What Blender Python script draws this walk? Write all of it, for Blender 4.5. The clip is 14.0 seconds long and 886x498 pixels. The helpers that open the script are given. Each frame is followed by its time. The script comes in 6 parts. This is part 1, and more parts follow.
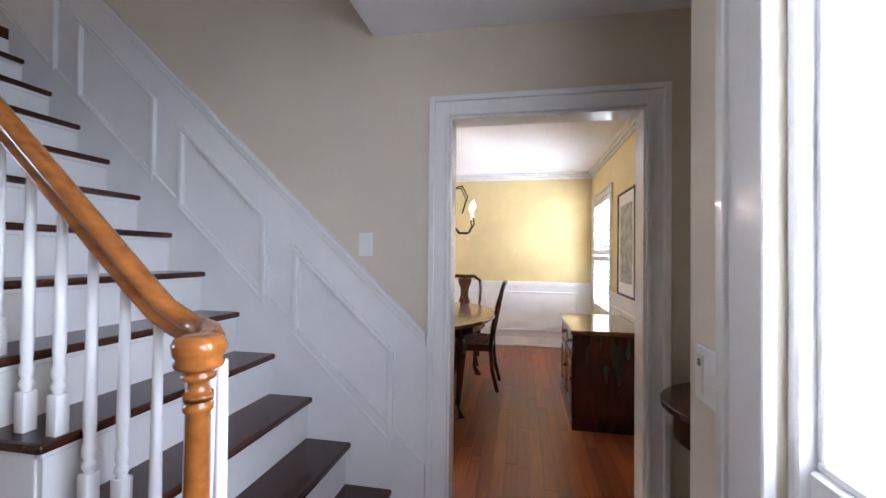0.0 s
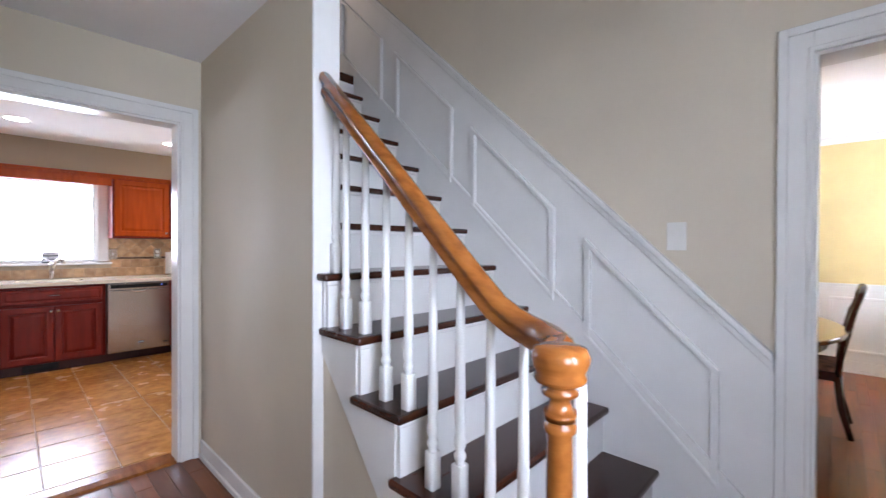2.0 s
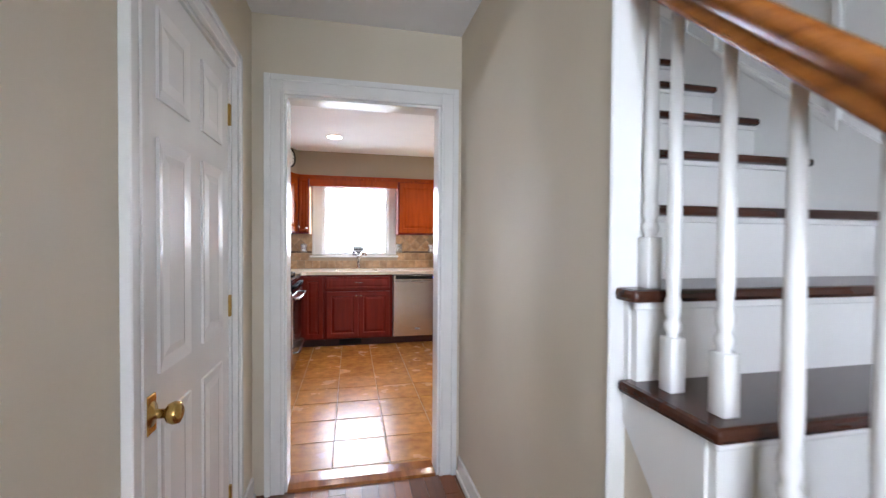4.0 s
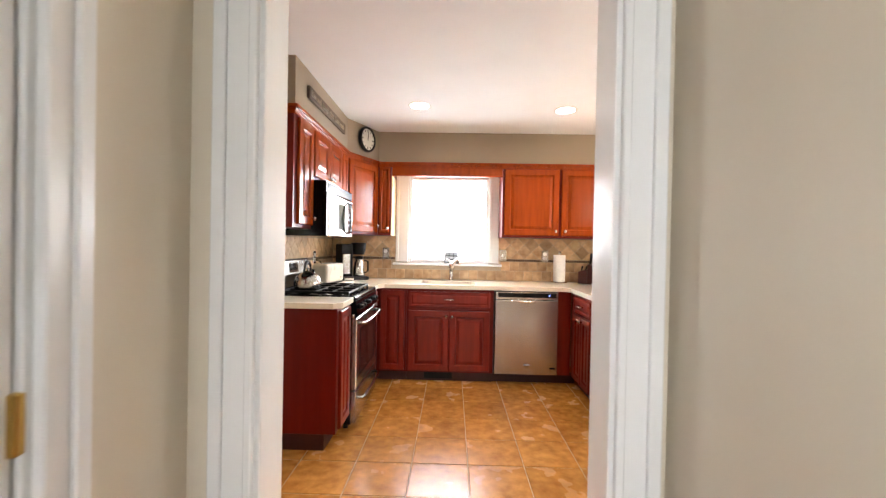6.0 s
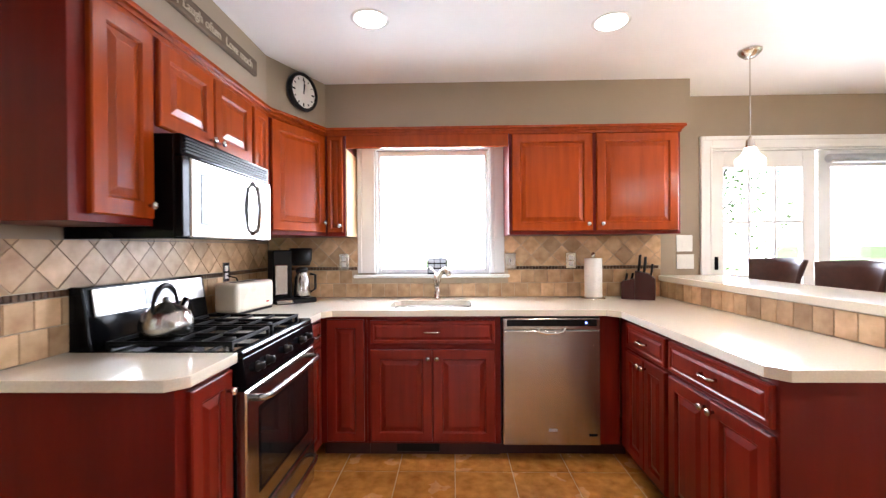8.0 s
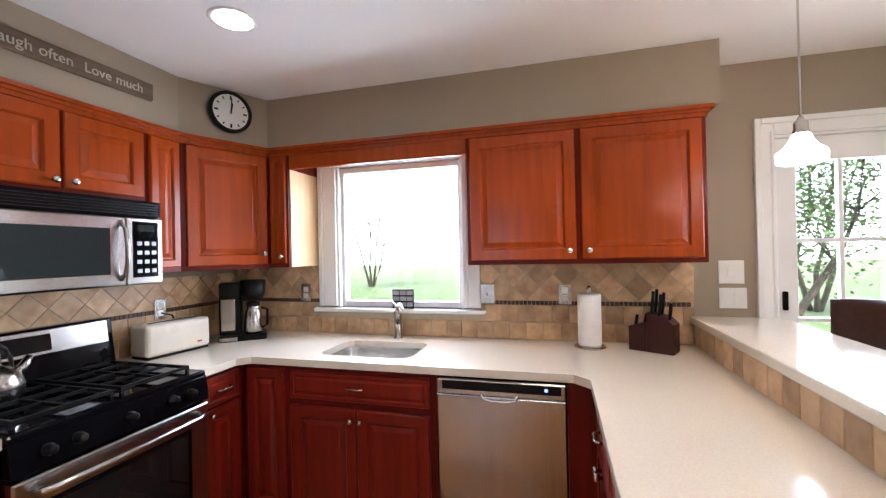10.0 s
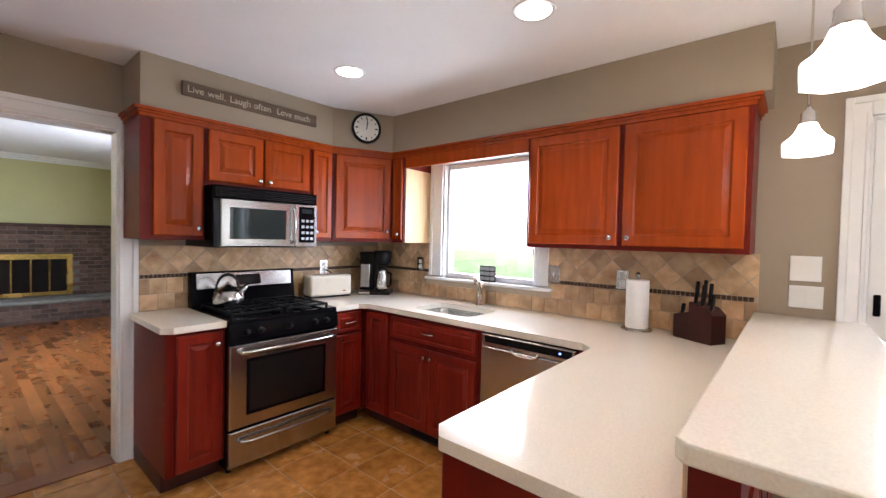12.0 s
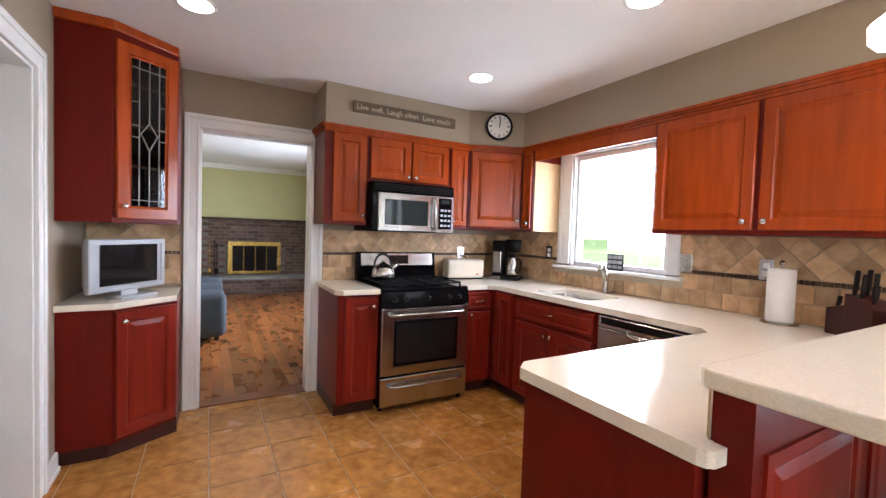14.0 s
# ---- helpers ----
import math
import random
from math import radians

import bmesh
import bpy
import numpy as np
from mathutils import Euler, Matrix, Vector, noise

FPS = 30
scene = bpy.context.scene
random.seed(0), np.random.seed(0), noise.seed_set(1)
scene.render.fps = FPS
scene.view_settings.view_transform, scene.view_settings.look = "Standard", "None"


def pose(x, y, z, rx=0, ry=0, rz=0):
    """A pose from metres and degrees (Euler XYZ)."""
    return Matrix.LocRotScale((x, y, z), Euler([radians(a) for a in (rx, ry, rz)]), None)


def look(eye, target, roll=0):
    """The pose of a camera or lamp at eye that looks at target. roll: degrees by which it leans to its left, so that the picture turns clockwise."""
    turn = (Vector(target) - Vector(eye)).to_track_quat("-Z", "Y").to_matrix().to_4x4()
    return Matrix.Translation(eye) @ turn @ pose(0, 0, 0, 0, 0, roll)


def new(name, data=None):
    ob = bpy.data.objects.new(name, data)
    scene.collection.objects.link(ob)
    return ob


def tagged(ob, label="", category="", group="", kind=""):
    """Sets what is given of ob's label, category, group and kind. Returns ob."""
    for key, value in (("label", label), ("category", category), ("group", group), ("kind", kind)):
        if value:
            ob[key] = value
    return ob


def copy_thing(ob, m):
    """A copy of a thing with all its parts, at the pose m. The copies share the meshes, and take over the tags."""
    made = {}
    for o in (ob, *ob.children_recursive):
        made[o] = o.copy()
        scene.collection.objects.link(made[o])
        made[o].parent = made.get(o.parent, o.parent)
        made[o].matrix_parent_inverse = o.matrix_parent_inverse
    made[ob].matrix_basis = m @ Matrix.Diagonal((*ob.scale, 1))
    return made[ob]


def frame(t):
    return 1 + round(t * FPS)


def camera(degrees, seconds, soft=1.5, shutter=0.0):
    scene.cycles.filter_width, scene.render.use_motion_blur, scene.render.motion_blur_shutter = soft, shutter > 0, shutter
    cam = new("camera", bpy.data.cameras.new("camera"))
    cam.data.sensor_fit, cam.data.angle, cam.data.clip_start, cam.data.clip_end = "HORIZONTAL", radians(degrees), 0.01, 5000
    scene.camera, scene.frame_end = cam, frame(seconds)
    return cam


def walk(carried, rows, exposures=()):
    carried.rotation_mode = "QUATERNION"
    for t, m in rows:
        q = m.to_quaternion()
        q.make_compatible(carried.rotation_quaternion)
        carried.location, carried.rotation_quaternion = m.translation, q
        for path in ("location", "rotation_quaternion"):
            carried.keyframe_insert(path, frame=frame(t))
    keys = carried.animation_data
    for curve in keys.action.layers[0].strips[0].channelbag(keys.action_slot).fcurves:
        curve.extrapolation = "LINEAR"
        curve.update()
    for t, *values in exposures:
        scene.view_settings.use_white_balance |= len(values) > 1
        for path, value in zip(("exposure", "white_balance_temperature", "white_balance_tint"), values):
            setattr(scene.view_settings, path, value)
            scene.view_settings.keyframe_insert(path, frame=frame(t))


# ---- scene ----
cam = camera(93.7, 14.0, soft=1.3, shutter=0.3)
PATH = [
    (0, (-0.384, -2.372, 1.305), (1.58, -1.993, 1.334), 0.6),
    (0.5, (-0.355, -2.352, 1.321), (1.55, -1.742, 1.338), 0.7),
    (1, (-0.346, -2.275, 1.317), (1.463, -1.423, 1.329), 0.4),
    (1.5, (-0.338, -2.185, 1.309), (1.314, -1.059, 1.316), 0.2),
    (2, (-0.314, -2.074, 1.31), (1.132, -0.693, 1.296), 0.2),
    (2.5, (-0.275, -1.942, 1.304), (0.951, -0.362, 1.272), 0.2),
    (3, (-0.189, -1.805, 1.295), (0.77, -0.05, 1.261), -0.4),
    (3.5, (-0.131, -1.663, 1.303), (0.564, 0.211, 1.262), -0.1),
    (3.7, (-0.112, -1.586, 1.307), (0.472, 0.326, 1.262), 0.1),
    (6, (0.03, -0.136, 1.294), (-0.015, 1.863, 1.278), 1.1),
    (6.5, (0.022, 0.227, 1.307), (-0.038, 2.225, 1.302), 0.2),
    (7, (0.018, 0.585, 1.324), (-0.03, 2.58, 1.313), 0.1),
    (7.5, (0.078, 0.899, 1.308), (0.026, 2.898, 1.302), -0.1),
    (8, (0.145, 1.226, 1.305), (0.095, 3.226, 1.298), -0.4),
    (8.2, (0.174, 1.355, 1.317), (0.123, 3.355, 1.308), -0.5),
    (10.3, (1.162, 1.871, 1.476), (0.531, 3.769, 1.496), -0.3),
    (10.5, (1.259, 1.828, 1.47), (0.565, 3.703, 1.499), 0.6),
    (11, (1.505, 1.781, 1.481), (0.593, 3.561, 1.49), 2.4),
    (11.5, (1.691, 1.71, 1.484), (0.581, 3.373, 1.452), 2.7),
    (12, (1.856, 1.703, 1.436), (0.564, 3.229, 1.383), 1.3),
    (12.5, (1.995, 1.711, 1.401), (0.552, 3.094, 1.322), 0.9),
    (13, (2.077, 1.674, 1.375), (0.523, 2.928, 1.267), 1.4),
    (13.5, (2.133, 1.626, 1.368), (0.478, 2.745, 1.26), 1.7),
    (14, (2.192, 1.635, 1.347), (0.452, 2.619, 1.271), 1.9),
]
EXPOSURES = [(0, 1.75, 5900, 24), (1.0, 1.85, 5900, 24), (2.5, 2.05, 6000, 22), (3.7, 2.05, 6100, 20), (6.0, 2.5, 6950, 18), (6.5, 2.6, 7000, 18), (7.0, 2.6, 6600, 19), (7.5, 2.48, 6250, 20), (8.2, 2.25, 6200, 20), (10.3, 1.72, 6000, 20), (12, 1.82, 6100, 20), (14, 1.92, 6150, 20)]
walk(cam, [(t, look(eye, target, roll)) for t, eye, target, roll in PATH], EXPOSURES)

# ---- world and light ----
world = bpy.data.worlds.new("sky")
scene.world = world
world.use_nodes = True
wn = world.node_tree
sky = wn.nodes.new("ShaderNodeTexSky")
sky.sky_type, sky.sun_disc = "NISHITA", False
sky.sun_elevation, sky.sun_rotation = radians(52), radians(200)
wn.links.new(sky.outputs[0], wn.nodes["Background"].inputs[0])
wn.nodes["Background"].inputs[1].default_value = 0.15
sun = new("sun", bpy.data.lights.new("sun", "SUN"))
sun.data.energy, sun.data.angle, sun.data.color = 5.0, radians(0.5), (1.0, 0.95, 0.88)
sun.rotation_mode = "QUATERNION"
sun.matrix_world = look((0, 0, 20), (2.5, 6.0, 0))


def area_lamp(name, eye, target, w, h, watts, color=(1, 1, 1), spread=150):
    lamp = new(name, bpy.data.lights.new(name, "AREA"))
    lamp.data.shape, lamp.data.size, lamp.data.size_y = "RECTANGLE", w, h
    lamp.data.energy, lamp.data.color = watts, color
    lamp.data.spread = radians(spread)
    lamp.matrix_world = look(eye, target)
    return lamp


def bulb(name, place, watts, color=(1.0, 0.82, 0.6), size=0.03):
    lamp = new(name, bpy.data.lights.new(name, "POINT"))
    lamp.data.energy, lamp.data.color, lamp.data.shadow_soft_size = watts, color, size
    lamp.location = place
    return lamp


DAY = (0.82, 0.92, 1.0)
area_lamp("sky_light_kitchen_window", (0, 4.62, 1.56), (0.3, 0, 0.9), 0.85, 0.9, 10, DAY)
area_lamp("sky_light_patio_door", (2.9, 4.66, 1.15), (2.9, 0, 0.75), 1.6, 1.8, 32, DAY, 125)
area_lamp("sky_light_breakfast_window", (4.56, 2.3, 1.4), (0, 2.3, 1.1), 1.7, 1.4, 1.8, DAY)
area_lamp("sky_light_family_window", (-3.8, 4.62, 1.5), (-3.8, 0, 0.9), 1.7, 1.2, 75, DAY)
area_lamp("sky_light_dining_window", (5.05, -3.5, 1.35), (4.6, 0, 1.2), 1.0, 1.3, 42, DAY)
area_lamp("sky_light_sidelight", (0.23, -2.95, 1.55), (0.9, -1.0, 1.4), 0.16, 1.1, 7.5, DAY)
# Added lamp behind the unseen front door, aimed to brighten the stair wall.
area_lamp("fill_light_front_door", (-0.40, -2.95, 1.6), (1.5, -1.5, 1.45), 0.7, 1.3, 5.5, DAY, 110)
# Added warm fill for the stairwell; it stands in for an unseen source.
area_lamp("warm_fill_upper_hall", (1.08, 2.6, 4.3), (1.0, -1.2, 1.5), 0.9, 0.9, 2.2, (1, 0.86, 0.68))
DOWNLIGHTS = [(-0.26, 3.28), (0.95, 3.35), (-0.26, 1.57), (0.95, 1.57)]
PENDANTS = [(1.877, 3.69), (1.92, 2.86)]
for lx, ly in DOWNLIGHTS:
    lamp = new("downlight_beam", bpy.data.lights.new("downlight_beam", "SPOT"))
    lamp.data.energy, lamp.data.color, lamp.data.spot_size, lamp.data.spot_blend = (5.0 if lx < 0 else 9.0) * (1.0 if ly > 2 else 0.4), (1.0, 0.84, 0.64), radians(125), 0.8
    lamp.data.shadow_soft_size = 0.06
    lamp.matrix_world = look((lx, ly, 2.425), (lx, ly + 0.001, 0))
for lx, ly in PENDANTS:
    bulb("pendant_bulb", (lx, ly, 1.82), 1.5)
bulb("chandelier_glow", (3.6, -1.6, 1.75), 8)

# ---- materials ----


def material(name, base, rough=0.5, metal=0.0, grain=0.0, scale=(8, 8, 8), spread=0.12, bump=0.0, bump_scale=60.0, coat=0.0,
             per_piece=0.0, second=None, blotch=2.5, stain=0.5, spec=0.35):
    """A surface of one colour with blotches, grain, fine relief and, between pieces, small differences."""
    m = bpy.data.materials.new(name)
    m.use_nodes = True
    n, l = m.node_tree.nodes, m.node_tree.links
    b = n["Principled BSDF"]
    b.inputs["Roughness"].default_value, b.inputs["Metallic"].default_value = rough, metal
    b.inputs["Coat Weight"].default_value, b.inputs["Coat Roughness"].default_value = coat, 0.12
    b.inputs["Specular IOR Level"].default_value = spec
    tc = n.new("ShaderNodeTexCoord")
    mp = n.new("ShaderNodeMapping")
    mp.inputs["Scale"].default_value = scale
    l.new(tc.outputs["Object"], mp.inputs[0])
    info = n.new("ShaderNodeObjectInfo")
    shift = n.new("ShaderNodeMath")
    shift.operation = "MULTIPLY"
    shift.inputs[1].default_value = 40 if per_piece else 0
    l.new(info.outputs["Random"], shift.inputs[0])
    l.new(shift.outputs[0], mp.inputs["Location"])
    fine = n.new("ShaderNodeTexNoise")
    fine.inputs["Scale"].default_value, fine.inputs["Detail"].default_value = 1.0, 6
    l.new(mp.outputs[0], fine.inputs["Vector"])
    broad = n.new("ShaderNodeTexNoise")
    broad.inputs["Scale"].default_value, broad.inputs["Detail"].default_value = blotch, 3
    moved = n.new("ShaderNodeVectorMath")
    l.new(tc.outputs["Object"], moved.inputs[0])
    l.new(shift.outputs[0], moved.inputs[1])
    l.new(moved.outputs[0], broad.inputs["Vector"])
    dark = second or tuple(c * (1 - spread * 2.2) for c in base)
    light = tuple(min(1, c * (1 + spread)) for c in base)
    ramp = n.new("ShaderNodeValToRGB")
    ramp.color_ramp.elements[0].position, ramp.color_ramp.elements[0].color = 0.3, (*dark, 1)
    ramp.color_ramp.elements[1].position, ramp.color_ramp.elements[1].color = 0.7, (*light, 1)
    mixv = n.new("ShaderNodeMix")
    mixv.inputs[0].default_value = stain
    l.new(fine.outputs[0], mixv.inputs[2])
    l.new(broad.outputs[0], mixv.inputs[3])
    l.new(mixv.outputs[0], ramp.inputs[0])
    out = ramp.outputs[0]
    if per_piece:
        hsv = n.new("ShaderNodeHueSaturation")
        rng = n.new("ShaderNodeMapRange")
        rng.inputs[3].default_value, rng.inputs[4].default_value = 1 - per_piece, 1 + per_piece
        l.new(info.outputs["Random"], rng.inputs[0])
        l.new(rng.outputs[0], hsv.inputs["Value"])
        l.new(out, hsv.inputs["Color"])
        out = hsv.outputs[0]
    l.new(out, b.inputs["Base Color"])
    rr = n.new("ShaderNodeMapRange")
    rr.inputs[3].default_value, rr.inputs[4].default_value = max(0.02, rough * 0.8), min(1, rough * 1.2)
    l.new(broad.outputs[0], rr.inputs[0])
    l.new(rr.outputs[0], b.inputs["Roughness"])
    if bump:
        bn = n.new("ShaderNodeTexNoise")
        bn.inputs["Scale"].default_value, bn.inputs["Detail"].default_value = bump_scale, 4
        l.new(tc.outputs["Object"], bn.inputs["Vector"])
        bp = n.new("ShaderNodeBump")
        bp.inputs["Strength"].default_value, bp.inputs["Distance"].default_value = bump, 0.004
        l.new(bn.outputs[0], bp.inputs["Height"])
        l.new(bp.outputs[0], b.inputs["Normal"])
    return m


def glow(name, color, strength):
    m = bpy.data.materials.new(name)
    m.use_nodes = True
    b = m.node_tree.nodes["Principled BSDF"]
    b.inputs["Base Color"].default_value = (*color, 1)
    b.inputs["Emission Color"].default_value, b.inputs["Emission Strength"].default_value = (*color, 1), strength
    return m


def clear_glass(name, tint=(1, 1, 1), gloss=0.06):
    """A thin pane: mostly clear, with a little mirror."""
    m = bpy.data.materials.new(name)
    m.use_nodes = True
    n, l = m.node_tree.nodes, m.node_tree.links
    tr, gl, mx = n.new("ShaderNodeBsdfTransparent"), n.new("ShaderNodeBsdfGlossy"), n.new("ShaderNodeMixShader")
    tr.inputs[0].default_value = (*tint, 1)
    gl.inputs["Roughness"].default_value = 0.02
    mx.inputs[0].default_value = gloss
    l.new(tr.outputs[0], mx.inputs[1])
    l.new(gl.outputs[0], mx.inputs[2])
    l.new(mx.outputs[0], n["Material Output"].inputs[0])
    return m


CHERRY = material("cherry_wood", (0.36, 0.054, 0.005), 0.24, scale=(26, 26, 2.2), spread=0.14, bump=0.02, bump_scale=90, per_piece=0.10, stain=0.35, spec=0.3)
# Same cherry wood; the shade on bodies and end faces is in the colour.
CHERRY_SHADE_SIDE = material("cherry_body_shaded", (0.145, 0.010, 0.005), 0.34, scale=(22, 22, 2.0), spread=0.12, bump=0.02, stain=0.4, spec=0.15)
# Cherry of the lower fronts, its colour darkened for the weaker light there.
CHERRY_DIM = material("cherry_wood_dimmed_below", (0.20, 0.016, 0.007), 0.30, scale=(30, 30, 2.2), spread=0.16, bump=0.02, bump_scale=90, per_piece=0.08, stain=0.35, spec=0.25)
MAPLE_RAW = material("unfinished_cabinet_side", (0.62, 0.42, 0.22), 0.5, scale=(30, 30, 2), spread=0.12)
TOEKICK = material("toe_kick_wood", (0.05, 0.012, 0.008), 0.5)
HALL_PAINT = material("cream_wall_paint", (0.66, 0.59, 0.47), 0.55, scale=(2, 2, 2), spread=0.03, bump=0.06, bump_scale=220)
TAUPE_PAINT = material("taupe_wall_paint", (0.335, 0.27, 0.195), 0.55, scale=(2, 2, 2), spread=0.03, bump=0.06, bump_scale=220)
YELLOW_PAINT = material("yellow_wall_paint", (0.76, 0.62, 0.30), 0.55, scale=(2, 2, 2), spread=0.06, bump=0.06, bump_scale=160)
GREEN_PAINT = material("pale_olive_wall_paint", (0.52, 0.50, 0.25), 0.6, scale=(2, 2, 2), spread=0.03, bump=0.05, bump_scale=160)
CEILING = material("ceiling_paint", (0.82, 0.82, 0.82), 0.8, scale=(3, 3, 3), spread=0.02, bump=0.08, bump_scale=260)
TRIM = material("white_trim_paint", (0.80, 0.80, 0.78), 0.24, scale=(5, 5, 5), spread=0.025, bump=0.02, bump_scale=40)
WHITE_PLASTIC = material("white_plastic", (0.78, 0.77, 0.73), 0.3, scale=(9, 9, 9), spread=0.03)
CREAM_PLASTIC = material("cream_plastic", (0.80, 0.74, 0.62), 0.28, scale=(9, 9, 9), spread=0.03)
TREAD = material("dark_walnut_tread", (0.060, 0.018, 0.009), 0.24, scale=(3, 30, 30), spread=0.35, bump=0.03, coat=0.15, per_piece=0.2)
OAK = material("varnished_oak", (0.35, 0.125, 0.024), 0.2, scale=(30, 4, 30), spread=0.25, second=(0.17, 0.046, 0.009), bump=0.03, coat=0.3, stain=0.3)
FLOORBOARD = material("red_oak_floorboard", (0.25, 0.068, 0.020), 0.30, scale=(3, 40, 6), spread=0.17, bump=0.03, bump_scale=70, per_piece=0.35)
FLOORBOARD_Y = material("oak_floorboard_lengthwise", (0.20, 0.068, 0.026), 0.30, scale=(40, 3, 6), spread=0.17, bump=0.03, bump_scale=70, per_piece=0.35)
WORN_BOARD = material("worn_oak_floorboard", (0.30, 0.105, 0.028), 0.28, scale=(3, 30, 6), spread=0.2, second=(0.085, 0.024, 0.008), bump=0.03, bump_scale=70, per_piece=0.32, blotch=3.5, stain=0.55)
SUBFLOOR = material("floor_gap", (0.03, 0.016, 0.01), 0.8)
TILE = material("ochre_ceramic_tile", (0.54, 0.26, 0.068), 0.26, scale=(16, 16, 16), spread=0.16, second=(0.29, 0.115, 0.023), bump=0.12, bump_scale=26, per_piece=0.10, blotch=5, stain=0.35)
GROUT = material("floor_grout", (0.56, 0.42, 0.25), 0.85, scale=(30, 30, 30), spread=0.1, bump=0.2)
QUARTZ = material("cream_quartz", (0.80, 0.745, 0.62), 0.13, scale=(160, 160, 160), spread=0.045, stain=0.15, coat=0.2)
STEEL = material("brushed_steel", (0.50, 0.48, 0.455), 0.24, 1.0, scale=(160, 160, 1.5), spread=0.07, stain=0.1)
NICKEL = material("brushed_nickel", (0.62, 0.59, 0.54), 0.24, 1.0, scale=(40, 40, 40), spread=0.04)
BRASS = material("polished_brass", (0.55, 0.36, 0.11), 0.26, 1.0, scale=(20, 20, 20), spread=0.06)
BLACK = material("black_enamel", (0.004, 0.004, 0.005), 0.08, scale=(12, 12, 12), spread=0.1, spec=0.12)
IRON = material("cast_iron", (0.007, 0.007, 0.007), 0.5, scale=(40, 40, 40), spread=0.2, bump=0.1, bump_scale=200, spec=0.15)
BLACK_PLASTIC = material("black_plastic", (0.009, 0.008, 0.008), 0.34, scale=(20, 20, 20), spread=0.1, spec=0.15)
DARK_GLASS = material("dark_oven_glass", (0.014, 0.012, 0.012), 0.05, scale=(4, 4, 4), spread=0.08)
MIRROR_GLASS = material("reflective_oven_window", (0.022, 0.030, 0.030), 0.04, scale=(4, 4, 4), spread=0.05, spec=0.2)
TRAVERTINE = material("travertine_tile", (0.60, 0.425, 0.25), 0.36, scale=(16, 16, 16), spread=0.2, second=(0.36, 0.20, 0.095), bump=0.1, bump_scale=60, per_piece=0.28, blotch=7)
MOSAIC = material("dark_mosaic_tile", (0.13, 0.065, 0.03), 0.3, scale=(45, 45, 45), spread=0.4, bump=0.1, stain=0.2)
WALL_GROUT = material("wall_grout", (0.50, 0.41, 0.29), 0.8, scale=(30, 30, 30), spread=0.08)
MAHOGANY = material("dark_mahogany", (0.058, 0.012, 0.007), 0.22, scale=(24, 24, 3), spread=0.3, coat=0.5, bump=0.03)
TABLE_TOP = material("polished_table_top", (0.20, 0.075, 0.022), 0.12, scale=(3, 24, 24), spread=0.25, coat=0.7)
LEATHER = material("brown_leather", (0.050, 0.016, 0.011), 0.42, scale=(30, 30, 30), spread=0.25, bump=0.15, bump_scale=120)
OLIVE_SEAT = material("olive_seat_cloth", (0.26, 0.20, 0.085), 0.75, scale=(60, 60, 60), spread=0.15, bump=0.2, bump_scale=200)
BLACK_WOOD = material("black_painted_wood", (0.010, 0.008, 0.007), 0.32, scale=(24, 24, 3), spread=0.2, spec=0.15)
BRICK = material("weathered_brick", (0.14, 0.082, 0.062), 0.85, scale=(14, 14, 14), spread=0.3, bump=0.4, bump_scale=50, per_piece=0.45)
MORTAR = material("brick_mortar", (0.17, 0.15, 0.13), 0.9, scale=(20, 20, 20), spread=0.15, bump=0.3)
SLATE = material("hearth_slate", (0.22, 0.22, 0.21), 0.6, scale=(5, 5, 5), spread=0.2, bump=0.2)
SOFA_CLOTH = material("blue_grey_upholstery", (0.055, 0.065, 0.082), 0.85, scale=(50, 50, 50), spread=0.2, bump=0.25, bump_scale=180)
SOOT = material("firebox_soot", (0.010, 0.009, 0.008), 0.9)
VALANCE = material("brown_floral_cloth", (0.12, 0.075, 0.042), 0.85, scale=(9, 9, 9), spread=0.5, second=(0.035, 0.018, 0.014), bump=0.2, blotch=16)
PAPER = material("paper_towel", (0.82, 0.81, 0.79), 0.9, scale=(40, 40, 40), spread=0.03, bump=0.3, bump_scale=120)
SIGN_WOOD = material("weathered_sign_board", (0.145, 0.10, 0.065), 0.7, scale=(3, 3, 40), spread=0.25, bump=0.15)
SIGN_LETTER = material("pale_sign_lettering", (0.50, 0.43, 0.33), 0.7, scale=(20, 20, 20), spread=0.1)
CLOCK_FACE = material("clock_face", (0.76, 0.75, 0.72), 0.35, scale=(9, 9, 9), spread=0.03)
KNIFE_WOOD = material("dark_red_knife_block", (0.045, 0.007, 0.006), 0.35, scale=(24, 24, 3), spread=0.2)
SILVER_PLASTIC = material("silver_plastic", (0.42, 0.44, 0.46), 0.35, 0.3, scale=(20, 20, 20), spread=0.05)
PRINT = material("grey_art_print", (0.42, 0.42, 0.38), 0.6, scale=(22, 22, 22), spread=0.5, second=(0.10, 0.11, 0.11), blotch=9)
GRASS = material("lawn", (0.075, 0.13, 0.03), 0.9, scale=(20, 20, 20), spread=0.3, bump=0.4)
DECK = material("pale_patio_stone", (0.52, 0.50, 0.46), 0.8, scale=(6, 6, 6), spread=0.12, bump=0.2)
BARK = material("grey_bark", (0.11, 0.085, 0.06), 0.9, scale=(12, 12, 4), spread=0.3, bump=0.5)
LEAF = material("green_leaf", (0.10, 0.20, 0.045), 0.55, scale=(4, 4, 4), spread=0.3, per_piece=0.2)
GLASS = clear_glass("window_pane_glass")
LEADED = clear_glass("leaded_cabinet_glass", (0.4, 0.4, 0.41), 0.03)
LEAD = material("lead_came", (0.42, 0.42, 0.41), 0.35, 0.8, scale=(30, 30, 30), spread=0.1)
